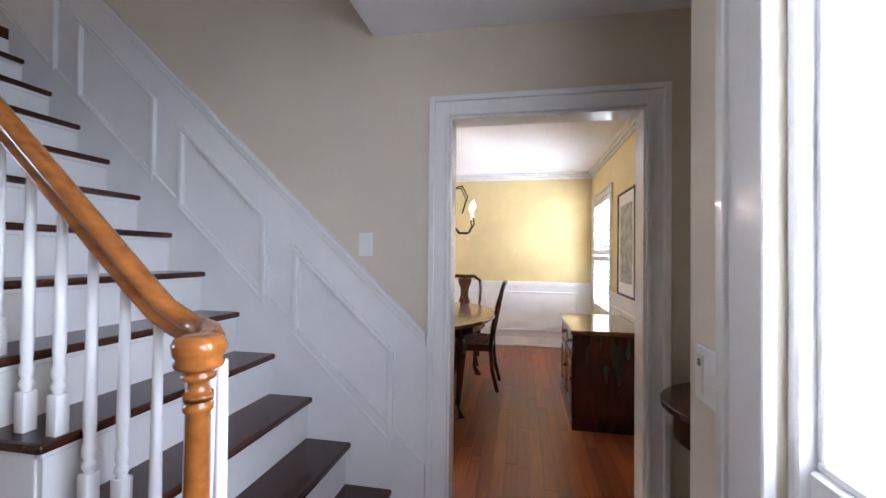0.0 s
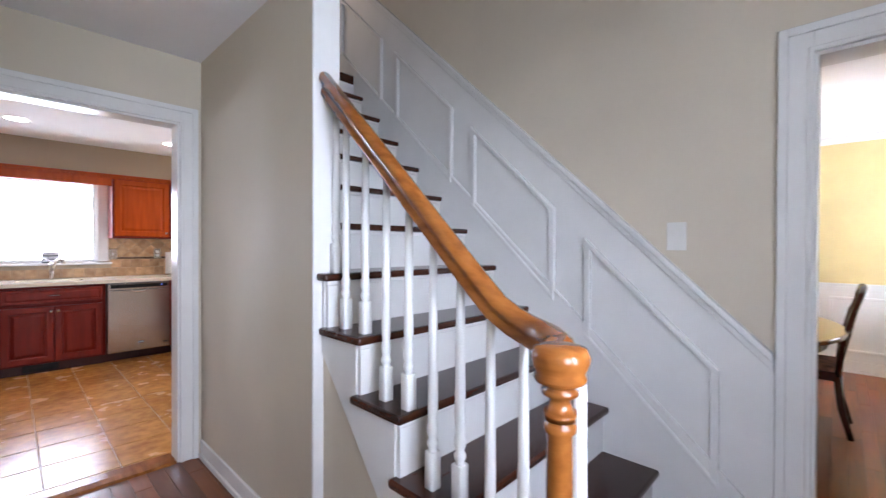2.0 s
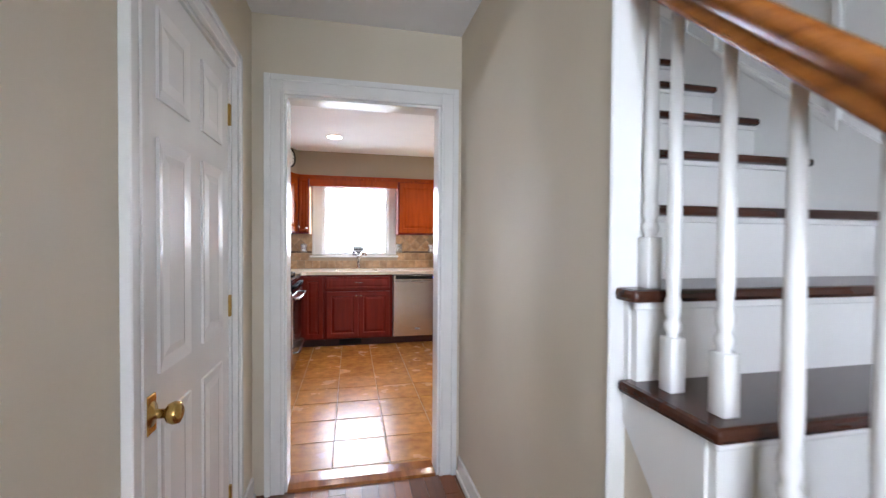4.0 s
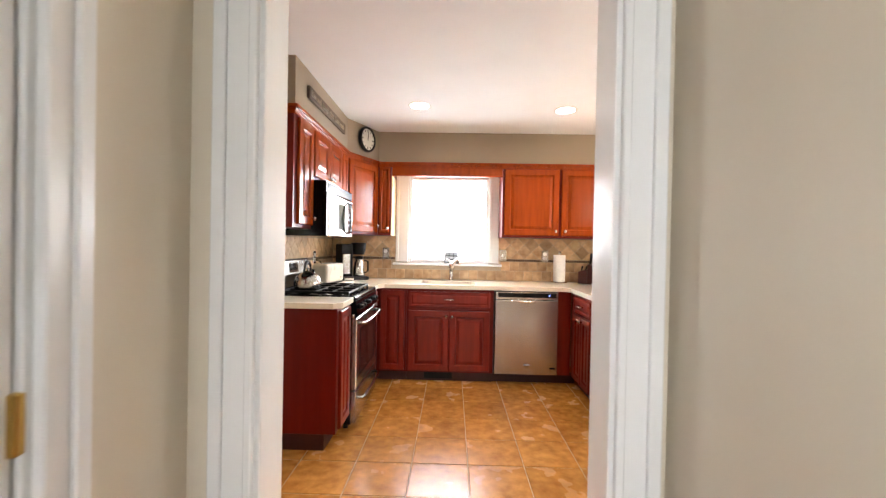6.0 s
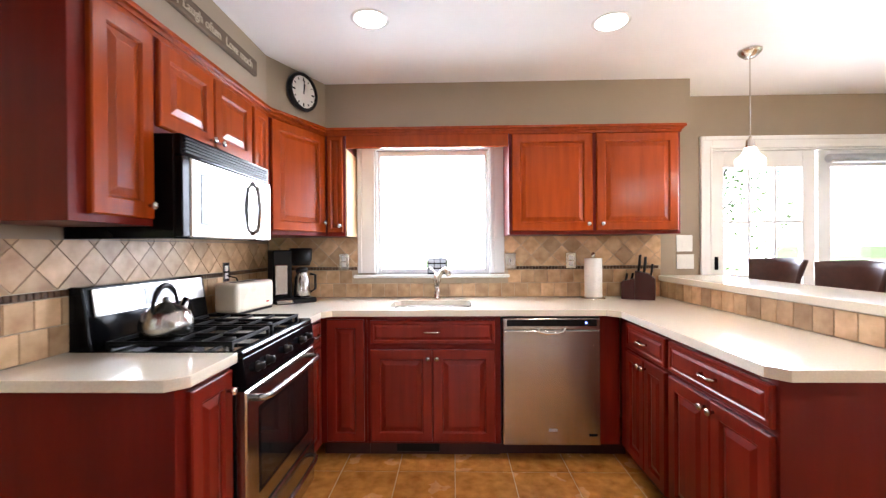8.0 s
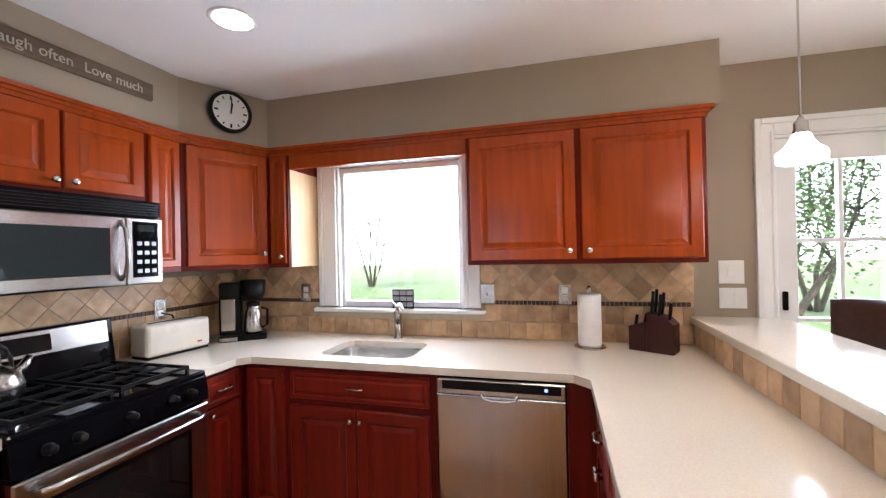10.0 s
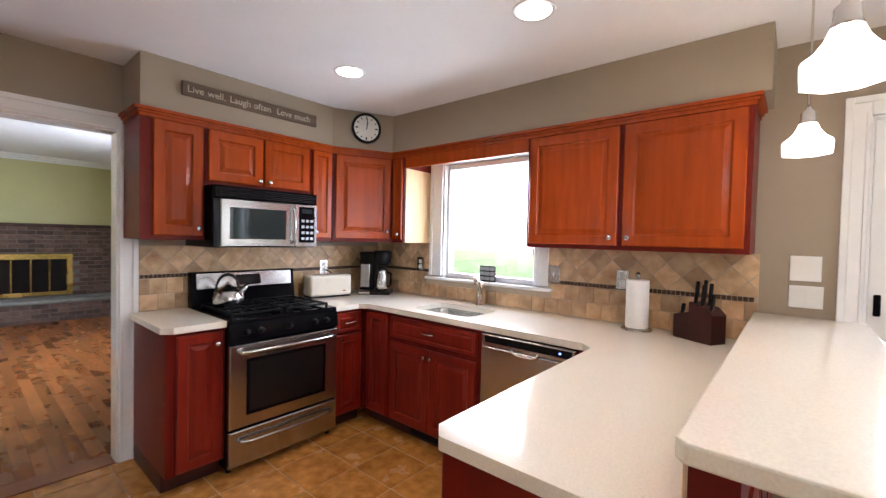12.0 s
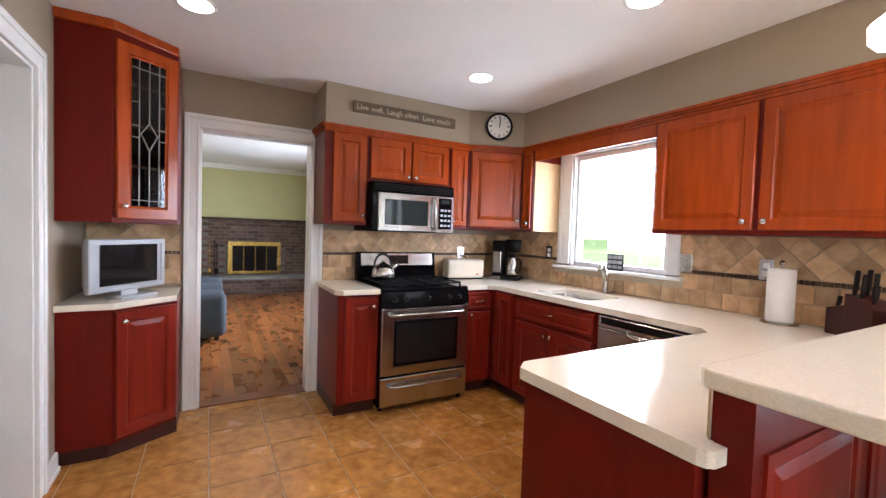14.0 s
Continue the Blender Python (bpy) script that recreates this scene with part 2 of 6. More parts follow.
LAMP_WHITE = glow("lit_lamp_lens", (1.0, 0.95, 0.86), 4)
SHADE_WHITE = glow("lit_opal_shade", (1.0, 0.96, 0.88), 1.6)
CANDLE = glow("lit_candle_bulb", (1.0, 0.85, 0.6), 9)
BLUE_LED = glow("blue_indicator", (0.15, 0.25, 1.0), 1.5)
CLOTH_RED = material("patterned_seat_cloth", (0.22, 0.10, 0.07), 0.8, scale=(30, 30, 30), spread=0.4, blotch=20)

# ---- building helpers ----


def thing(name, m=None, label="", category="", group="", kind=""):
    """An Empty at a thing's base, to carry its parts."""
    ob = new(name)
    ob.empty_display_size = 0.1
    ob.matrix_basis = m or Matrix.Identity(4)
    return tagged(ob, label, category, group, kind)


def part(name, bm, mat, parent=None, label="", smooth=False):
    """Links a bmesh as one mesh object under a thing or a part."""
    me = bpy.data.meshes.new(name)
    bmesh.ops.recalc_face_normals(bm, faces=bm.faces)
    bm.to_mesh(me)
    bm.free()
    me.materials.append(mat)
    if smooth:
        me.shade_smooth()
    ob = new(name, me)
    ob.parent = parent
    return tagged(ob, label)


def solid(name, bm, mat, label="", category="", group="", kind="", smooth=False):
    return tagged(part(name, bm, mat, None, label, smooth), "", category, group, kind)


def box(x0, x1, y0, y1, z0, z1, bev=0.0, bm=None, seg=1):
    b = bmesh.new()
    bmesh.ops.create_cube(b, size=1)
    for v in b.verts:
        v.co = Vector(((x0 + x1) / 2 + v.co.x * (x1 - x0), (y0 + y1) / 2 + v.co.y * (y1 - y0), (z0 + z1) / 2 + v.co.z * (z1 - z0)))
    if bev:
        bmesh.ops.bevel(b, geom=b.edges[:], offset=bev, segments=seg, affect="EDGES", profile=0.5)
    return merge(bm, b)


def merge(bm, b):
    if bm is None:
        return b
    me = bpy.data.meshes.new("scratch")
    b.to_mesh(me)
    b.free()
    bm.from_mesh(me)
    bpy.data.meshes.remove(me)
    return bm


def prism(points, z0, z1, bev=0.0, bm=None, turn=None):
    """A polygon in plan drawn up from z0 to z1; turn moves it elsewhere."""
    b = bmesh.new()
    low = [b.verts.new((x, y, z0)) for x, y in points]
    top = [b.verts.new((x, y, z1)) for x, y in points]
    n = len(points)
    b.faces.new(low[::-1])
    b.faces.new(top)
    for i in range(n):
        b.faces.new((low[i], low[(i + 1) % n], top[(i + 1) % n], top[i]))
    bmesh.ops.recalc_face_normals(b, faces=b.faces)
    if bev:
        bmesh.ops.bevel(b, geom=[e for e in b.edges], offset=bev, segments=2, affect="EDGES", profile=0.5)
    if turn is not None:
        b.transform(turn)
    return merge(bm, b)


def lathe(profile, seg=20, m=None, bm=None, square=False):
    """A turned shape about z from (radius, height) pairs."""
    b = bmesh.new()
    rings = []
    for r, z in profile:
        rings.append([b.verts.new((r * math.cos(2 * math.pi * i / seg), r * math.sin(2 * math.pi * i / seg), z)) for i in range(seg)])
    for a, c in zip(rings, rings[1:]):
        for i in range(seg):
            b.faces.new((a[i], a[(i + 1) % seg], c[(i + 1) % seg], c[i]))
    b.faces.new(rings[0][::-1])
    b.faces.new(rings[-1])
    if m is not None:
        b.transform(m)
    return merge(bm, b)


def tube(points, radius, seg=8, bm=None, flat=1.0):
    """A round bar along points; radius may be one number or one for each point."""
    b = bmesh.new()
    pts = [Vector(p) for p in points]
    rad = radius if isinstance(radius, (list, tuple)) else [radius] * len(pts)
    rings = []
    for i, p in enumerate(pts):
        d = (pts[min(i + 1, len(pts) - 1)] - pts[max(i - 1, 0)]).normalized()
        up = Vector((0, 0, 1)) if abs(d.z) < 0.95 else Vector((1, 0, 0))
        s = d.cross(up).normalized()
        u = s.cross(d).normalized()
        rings.append([b.verts.new(p + s * (rad[i] * math.cos(2 * math.pi * k / seg)) + u * (rad[i] * flat * math.sin(2 * math.pi * k / seg))) for k in range(seg)])
    for a, c in zip(rings, rings[1:]):
        for k in range(seg):
            b.faces.new((a[k], a[(k + 1) % seg], c[(k + 1) % seg], c[k]))
    b.faces.new(rings[0][::-1])
    b.faces.new(rings[-1])
    return merge(bm, b)


def arc(n, fn):
    return [fn(i / (n - 1)) for i in range(n)]


def ring_panel(w, h, profile, x=0.0, z=0.0, y=0.0, bm=None):
    """A panel in the xz plane that faces -y: nested frames of (inset, height towards the viewer)."""
    b = bmesh.new()
    rings = []
    for inset, up in profile:
        rings.append([b.verts.new(p) for p in ((x + inset, y - up, z + inset), (x + w - inset, y - up, z + inset), (x + w - inset, y - up, z + h - inset), (x + inset, y - up, z + h - inset))])
    for a, c in zip(rings, rings[1:]):
        for i in range(4):
            b.faces.new((a[i], a[(i + 1) % 4], c[(i + 1) % 4], c[i]))
    b.faces.new(rings[0][::-1])
    b.faces.new(rings[-1])
    return merge(bm, b)


def door_profile(frame=0.055):
    return [(0, 0), (0, 0.014), (0.005, 0.019), (frame, 0.019), (frame + 0.006, 0.013), (frame + 0.008, 0.008), (frame + 0.014, 0.008), (frame + 0.036, 0.016), (frame + 0.04, 0.017)]


def wall(name, axis, p0, p1, a0, a1, z0, z1, mat, holes=(), label=""):
    """A wall along x or y between p0 and p1 thick, with rectangular holes (a0, a1, z0, z1)."""
    bm = bmesh.new()
    put = (lambda s, e, c, d: box(s, e, p0, p1, c, d, bm=bm)) if axis == "x" else (lambda s, e, c, d: box(p0, p1, s, e, c, d, bm=bm))
    at = a0
    for s, e, c, d in sorted(holes):
        if s > at:
            put(at, s, z0, z1)
        if c > z0:
            put(s, e, z0, c)
        if d < z1:
            put(s, e, d, z1)
        at = e
    if at < a1:
        put(at, a1, z0, z1)
    return solid(name, bm, mat, label, kind="structure")


def casing(name, axis, face, out, a0, a1, top, w=0.09, bottom=0.0, sill=False, label="white painted wooden casing"):
    """A stepped frame on a wall's face round an opening; out is the way the face looks."""
    bm = bmesh.new()
    for inner, outer, t in ((-0.0045, w - 0.0015, 0.016), (w - 0.03, w, 0.026), (-0.006, 0.012, 0.021)):
        for s, e, c, d in ((a0 - outer, a0 - inner, bottom, top + outer), (a1 + inner, a1 + outer, bottom, top + outer), (a0 - inner, a1 + inner, top + inner, top + outer)):
            f0, f1 = sorted((face, face + out * t))
            if axis == "x":
                box(s, e, f0, f1, c, d, 0.003, bm)
            else:
                box(f0, f1, s, e, c, d, 0.003, bm)
    return solid(name, bm, TRIM, label, kind="structure")


def lining(name, axis, p0, p1, a0, a1, top, t=0.018, bottom=0.0):
    """The jambs and head board inside an opening."""
    bm = bmesh.new()
    for s, e, c, d in ((a0 + 0.0005, a0 + t, bottom, top - 0.0005), (a1 - t, a1 - 0.0005, bottom, top - 0.0005), (a0 + t, a1 - t, top - t, top - 0.0005)):
        if axis == "x":
            box(s, e, p0, p1, c, d, 0.002, bm)
        else:
            box(p0, p1, s, e, c, d, 0.002, bm)
    return solid(name, bm, TRIM, "white painted opening lining", kind="structure")


def baseboard(name, axis, face, out, a0, a1, h=0.11):
    bm = bmesh.new()
    for t, top in ((0.014, h), (0.024, 0.03)):
        f0, f1 = sorted((face, face + out * t))
        if axis == "x":
            box(a0, a1, f0, f1, 0, top, 0.003, bm)
        else:
            box(f0, f1, a0, a1, 0, top, 0.003, bm)
    return solid(name, bm, TRIM, "white painted baseboard", kind="structure")


def crown(name, axis, face, out, a0, a1, top, h=0.09):
    bm = bmesh.new()
    for t, low in ((0.02, h), (0.045, h * 0.66), (0.075, h * 0.33)):
        f0, f1 = sorted((face, face + out * t))
        if axis == "x":
            box(a0, a1, f0, f1, top - low, top, 0.004, bm)
        else:
            box(f0, f1, a0, a1, top - low, top, 0.004, bm)
    return solid(name, bm, TRIM, "white crown moulding", kind="structure")


# ---- large structure ----
H = 2.44
# outside ground and patio
solid("ground", prism([(-400, -400), (400, -400), (400, 400), (-400, 400)], -0.6, -0.32), GRASS, "green lawn round the house", kind="structure")
solid("patio", box(1.2, 6.5, 4.70, 8.2, -0.5, -0.06, 0.01), DECK, "pale stone patio outside the kitchen door", kind="structure")

# hall
wall("wall_hall_to_kitchen", "x", 0.80, 0.865, -0.69, 1.66, 0, H, HALL_PAINT, [(-0.42, 0.405, 0, 2.05)])
wall("wall_kitchen_south", "x", 0.865, 0.93, -1.43, 4.5, 0, H, TAUPE_PAINT, [(-0.42, 0.405, 0, 2.05)])
lining("trim_kitchen_doorway", "x", 0.80, 0.93, -0.42, 0.405, 2.05)
casing("trim_kitchen_doorway_hall_side", "x", 0.80, -1, -0.42, 0.405, 2.05)
casing("trim_kitchen_doorway_kitchen_side", "x", 0.93, 1, -0.42, 0.405, 2.05)
wall("wall_hall_west", "y", -0.69, -0.57, -2.9, 0.80, 0, H, HALL_PAINT, [(-0.36, 0.45, 0, 2.03)])
wall("wall_closet_back", "y", -1.35, -1.30, -0.6, 0.80, 0, H, HALL_PAINT)
casing("trim_closet", "y", -0.57, 1, -0.36, 0.45, 2.03, 0.07)
lining("trim_closet_lining", "y", -0.69, -0.57, -0.36, 0.45, 2.03)
wall("wall_beside_stairs", "y", 0.515, 0.625, -0.57, 0.80, 0, 5.0, HALL_PAINT)
wall("wall_hall_to_dining", "y", 1.66, 1.73, -3.33, 0.80, 0, 2.62, HALL_PAINT, [(-2.93, -2.0, 0, 2.005)])
wall("wall_stairwell_east", "y", 1.66, 1.73, -1.70, 3.2, 2.62, 5.0, HALL_PAINT)
wall("wall_dining_west", "y", 1.73, 1.80, -3.33, 0.80, 0, 2.5, YELLOW_PAINT, [(-2.93, -2.0, 0, 2.005)])
lining("trim_dining_doorway", "y", 1.66, 1.80, -2.93, -2.0, 2.005)
casing("trim_dining_doorway_hall_side", "y", 1.66, -1, -2.93, -2.0, 2.005, 0.095)
casing("trim_dining_doorway_dining_side", "y", 1.80, 1, -2.93, -2.0, 2.005, 0.095)
wall("wall_front_entry", "x", -2.92, -2.75, -0.95, 0.66, 0, H, HALL_PAINT, [(-0.80, 0.335, 0, 2.12)])
wall("wall_front_return", "y", 0.58, 0.66, -3.45, -2.92, 0, H, HALL_PAINT)
wall("wall_front_dining", "x", -3.45, -3.33, 0.66, 5.95, 0, 2.5, YELLOW_PAINT, [(4.5, 5.6, 0.62, 2.03)])
wall("wall_front_recess", "x", -3.33, -3.325, 0.66, 1.66, 0, H, HALL_PAINT)
wall("wall_hall_far_west", "y", -0.95, -0.83, -2.92, -2.75, 0, H, HALL_PAINT)
baseboard("baseboard_hall_east", "y", 0.515, -1, -0.57, 0.775)
baseboard("baseboard_hall_west_a", "y", -0.57, 1, -2.75, -0.435)
baseboard("baseboard_hall_west_b", "y", -0.57, 1, 0.525, 0.775)
# ceilings
solid("ceiling_hall", box(-0.95, 0.515, -3.33, 0.80, H, 2.62, bm=box(0.515, 1.66, -3.33, -1.60, H, 2.62)), CEILING, "flat white painted ceiling", kind="structure")
solid("ceiling_kitchen", box(-1.43, 4.62, 0.80, 4.60, H, 2.62), CEILING, "flat white painted ceiling", kind="structure")
solid("ceiling_dining", box(1.73, 5.95, -3.45, 0.80, 2.5, 2.62), CEILING, "flat white painted ceiling", kind="structure")
solid("ceiling_family", box(-7.6, -1.43, -0.6, 4.6, 2.6, 2.7), CEILING, "flat white painted ceiling", kind="structure")
solid("ceiling_upper_hall", box(-0.95, 1.80, -2.0, 3.3, 5.0, 5.1), CEILING, "white ceiling above the stairwell", kind="structure")
solid("floor_upper_hall", box(0.625, 1.66, 0.80, 3.2, 2.62, 2.69), TREAD, "dark wooden landing floor upstairs", kind="structure")
wall("wall_upper_hall_end", "x", 3.2, 3.3, -0.95, 1.73, 2.62, 5.0, HALL_PAINT)
wall("wall_upper_hall_west", "y", 0.55, 0.625, 0.80, 3.2, 2.62, 5.0, HALL_PAINT)
wall("wall_stairwell_front", "x", -1.70, -1.60, 0.40, 1.66, 2.62, 5.0, HALL_PAINT)
wall("wall_stairwell_west", "y", 0.415, 0.515, -1.60, -0.57, 2.62, 5.0, HALL_PAINT)

# kitchen
WIN = (-0.46, 0.43, 1.10, 2.06)
wall("wall_kitchen_north", "x", 4.43, 4.57, -1.30, 4.62, 0, H, TAUPE_PAINT, [WIN, (2.10, 3.73, 0, 2.045)])
wall("wall_kitchen_west", "y", -1.365, -1.30, 0.93, 4.57, 0, H, TAUPE_PAINT, [(1.57, 2.365, 0, 2.05)])
wall("wall_family_east", "y", -1.43, -1.365, -0.6, 4.57, 0, 2.6, GREEN_PAINT, [(1.57, 2.365, 0, 2.05)])
lining("trim_family_doorway", "y", -1.43, -1.30, 1.57, 2.365, 2.05)
casing("trim_family_doorway_kitchen_side", "y", -1.30, 1, 1.57, 2.365, 2.05)
casing("trim_family_doorway_family_side", "y", -1.43, -1, 1.57, 2.365, 2.05)
wall("wall_breakfast_east", "y", 4.5, 4.62, 0.93, 4.43, 0, H, TAUPE_PAINT, [(1.4, 3.2, 0.75, 2.1)])
baseboard("baseboard_kitchen_south", "x", 0.93, 1, 0.50, 4.5)
baseboard("baseboard_kitchen_corner", "x", 0.93, 1, -0.71, -0.52)
baseboard("baseboard_breakfast_north", "x", 4.43, -1, 3.82, 4.5)
solid("soffit_window_side", prism([(-1.30, 4.43), (-1.30, 2.38), (-0.945, 2.38), (-0.945, 3.64), (-0.735, 4.085), (1.755, 4.085), (1.755, 4.43)], 2.136, H - 0.001), TAUPE_PAINT, "taupe painted soffit above the wall cabinets", kind="structure")

# dining room
wall("wall_dining_east", "y", 5.8, 5.95, -3.33, 0.80, 0, 2.5, YELLOW_PAINT)
wall("wall_dining_north", "x", 0.68, 0.80, 1.80, 5.8, 0, 2.5, YELLOW_PAINT)
crown("trim_dining_crown_east", "y", 5.8, -1, -3.33, 0.68, 2.5)
crown("trim_dining_crown_front", "x", -3.33, 1, 1.80, 5.8, 2.5)


def wainscot(name, axis, face, out, a0, a1, panels, top=0.93):
    """White dado: a sheet, a cap, a base and framed panels."""
    bm = bmesh.new()

    def put(s, e, t0, t1, c, d, bev=0.002):
        f0, f1 = sorted((face + out * t0, face + out * t1))
        if axis == "x":
            box(s, e, f0, f1, c, d, bev, bm)
        else:
            box(f0, f1, s, e, c, d, bev, bm)
    put(a0, a1, 0.0005, 0.008, 0, top)
    put(a0, a1, 0.008, 0.035, top - 0.03, top)
    put(a0, a1, 0.008, 0.022, top - 0.075, top - 0.03)
    put(a0, a1, 0.008, 0.024, 0, 0.12)
    put(a0, a1, 0.008, 0.034, 0, 0.03)
    for s, e in panels:
        for c, d in ((0.21, 0.24), (top - 0.17, top - 0.14)):
            put(s, e, 0.008, 0.022, c, d, 0.006)
        for q in (s, e - 0.03):
            put(q, q + 0.03, 0.008, 0.021, 0.24, top - 0.17, 0.006)
    return solid(name, bm, TRIM, "white painted panelled dado with a chair rail", kind="structure")


wainscot("trim_dining_dado_east", "y", 5.8, -1, -3.33, 0.68, [(-3.15, -2.0), (-1.85, -0.7), (-0.55, 0.55)])
wainscot("trim_dining_dado_front_a", "x", -3.33, 1, 1.80, 4.42, [(1.95, 3.1), (3.25, 4.3)])

# family room
wall("wall_family_west", "y", -7.6, -7.45, -0.6, 4.57, 0, 2.6, GREEN_PAINT)
wall("wall_family_north", "x", 4.43, 4.57, -7.45, -1.43, 0, 2.6, GREEN_PAINT, [(-4.7, -2.9, 0.86, 2.2)])
wall("wall_family_south", "x", -0.6, -0.5, -7.45, -1.43, 0, 2.6, GREEN_PAINT)
crown("trim_family_crown_west", "y", -7.45, 1, -0.5, 4.43, 2.6)
crown("trim_family_crown_north", "x", 4.43, -1, -7.45, -1.43, 2.6)
baseboard("baseboard_family_north", "x", 4.43, -1, -7.45, -1.43)

# windows and glazed doors


def window(name, axis, face_in, face_out, a0, a1, z0, z1, out, rows=1, cols=1, rail=True, label="white framed sash window with bright daylight behind"):
    """A sash frame with panes set in the wall's thickness."""
    w = thing(name, None, label, "window", kind="structure")
    mid = (face_in + face_out) / 2

    def put(s, e, t, c, d, off=0.0, bev=0.003, bm=None):
        if axis == "x":
            return box(s, e, mid - t + off, mid + t + off, c, d, bev, bm)
        return box(mid - t + off, mid + t + off, s, e, c, d, bev, bm)
    f = 0.04
    bm = put(a0, a0 + f, 0.03, z0, z1)
    put(a1 - f, a1, 0.03, z0, z1, bm=bm)
    put(a0 + f, a1 - f, 0.03, z0, z0 + f, bm=bm)
    put(a0 + f, a1 - f, 0.03, z1 - f, z1, bm=bm)
    part("window_frame", bm, TRIM, w)
    if rail:
        part("meeting_rail", put(a0 + f, a1 - f, 0.022, (z0 + z1) / 2 - 0.016, (z0 + z1) / 2 + 0.016), TRIM, w)
    for i in range(1, cols):
        q = a0 + f + (a1 - a0 - 2 * f) * i / cols
        part("muntin", put(q - 0.01, q + 0.01, 0.012, z0 + f, z1 - f), TRIM, w)
    for i in range(1, rows):
        q = z0 + f + (z1 - z0 - 2 * f) * i / rows
        part("muntin", put(a0 + f, a1 - f, 0.011, q - 0.01, q + 0.01), TRIM, w)
    pane = part("pane", put(a0 + f, a1 - f, 0.002, z0 + f, z1 - f, 0.002 * out, 0), GLASS, w)
    pane.visible_shadow = False
    return w


window("window_1", "x", 4.43, 4.57, *WIN[:2], WIN[2], WIN[3], 1, rail=False)
bm = bmesh.new()
for s, e, c, d in ((-0.59, -0.46, 1.11, 2.06), (0.43, 0.535, 1.11, 2.06)):
    box(s, e, 4.412, 4.43, c, d, 0.003, bm)
    box(s - 0.0015, s + 0.03, 4.404, 4.43, c, d + 0.01, 0.003, bm)
box(-0.59, 0.535, 4.412, 4.43, 2.06, 2.13, 0.003, bm)
for s, e in ((-0.461, -0.445), (0.415, 0.431)):
    box(s, e, 4.432, 4.57, 1.10, 2.06, 0, bm)
solid("trim_window_casing", bm, TRIM, "white painted window casing", kind="structure")
solid("window_sill", box(-0.62, 0.57, 4.375, 4.50, 1.075, 1.10, 0.006), TRIM, "white painted window sill above the sink", kind="structure")
window("window_2", "y", 4.5, 4.62, 1.4, 3.2, 0.75, 2.1, 1, 3, 4, False)
casing("trim_breakfast_window", "y", 4.5, -1, 1.4, 3.2, 2.1, bottom=0.66)
window("window_3", "x", 4.43, 4.57, -4.7, -3.82, 0.86, 2.2, 1, rail=False)
window("window_4", "x", 4.43, 4.57, -3.78, -2.9, 0.86, 2.2, 1, rail=False)
solid("trim_family_mullion", box(-3.82, -3.78, 4.42, 4.57, 0.86, 2.2), TRIM, "white mullion between two windows", kind="structure")
casing("trim_family_window", "x", 4.43, -1, -4.7, -2.9, 2.2, bottom=0.86)
solid("window_sill_family", box(-4.85, -2.75, 4.33, 4.44, 0.82, 0.858, 0.006), TRIM, "white painted window sill", kind="structure")
window("window_5", "x", -3.45, -3.33, 4.5, 5.6, 0.62, 2.03, -1, label="shuttered dining room window")
casing("trim_dining_window", "x", -3.33, 1, 4.5, 5.6, 2.03, bottom=0.55)

# patio doors beside the breakfast bar
casing("trim_patio_door", "x", 4.43, -1, 2.10, 3.73, 2.045, 0.085)
lining("trim_patio_door_lining", "x", 4.43, 4.57, 2.10, 3.73, 2.045)


def glazed_leaf(name, x0, x1, rows, cols, label):
    d = thing(name, None, label, "door", kind="structure")
    st, y0, y1 = 0.095, 4.455, 4.50
    bm = box(x0, x0 + st, y0, y1, 0.02, 2.025, 0.003)
    box(x1 - st, x1, y0, y1, 0.02, 2.025, 0.003, bm)
    box(x0 + st, x1 - st, y0, y1, 0.02, 0.24, 0.003, bm)
    box(x0 + st, x1 - st, y0, y1, 1.90, 2.025, 0.003, bm)
    part("door_frame", bm, TRIM, d)
    a, b, c, e = x0 + st, x1 - st, 0.24, 1.90
    for i in range(1, cols):
        q = a + (b - a) * i / cols
        part("muntin", box(q - 0.011, q + 0.011, y0 + 0.008, y1 - 0.008, c, e, 0.003), TRIM, d)
    for i in range(1, rows):
        q = c + (e - c) * i / rows
        part("muntin", box(a, b, y0 + 0.009, y1 - 0.009, q - 0.011, q + 0.011, 0.003), TRIM, d)
    for i in range(cols):
        for k in range(rows):
            p = part("pane", box(a + (b - a) * i / cols, a + (b - a) * (i + 1) / cols, 4.476, 4.480, c + (e - c) * k / rows, c + (e - c) * (k + 1) / rows), GLASS, d)
            p.visible_shadow = False
    return d


leaf = glazed_leaf("door_1", 2.12, 2.90, 4, 3, "white glazed patio door with a grid of panes")
part("deadbolt", box(2.14, 2.165, 4.44, 4.456, 1.12, 1.22, 0.004), BLACK, leaf, "dark deadbolt plate")
lever = part("door_lever", lathe([(0.025, 0), (0.025, 0.012), (0.01, 0.014), (0.01, 0.05)], 14, pose(2.153, 4.456, 1.0, 90)), BRASS, leaf, "brass lever handle", True)
part("lever_bar", tube([(2.153, 4.41, 1.0), (2.21, 4.408, 1.002), (2.26, 4.412, 0.996)], 0.008), BRASS, leaf, smooth=True)
glazed_leaf("door_2", 2.92, 3.71, 1, 1, "white glazed patio door leaf with one large pane")
solid("roller_blind", lathe([(0.03, 0), (0.034, 0.01), (0.034, 0.70), (0.03, 0.71)], 14, pose(2.96, 4.415, 1.955, 0, 90)), SILVER_PLASTIC, "rolled-up grey blind above the patio door", "blind", smooth=True)

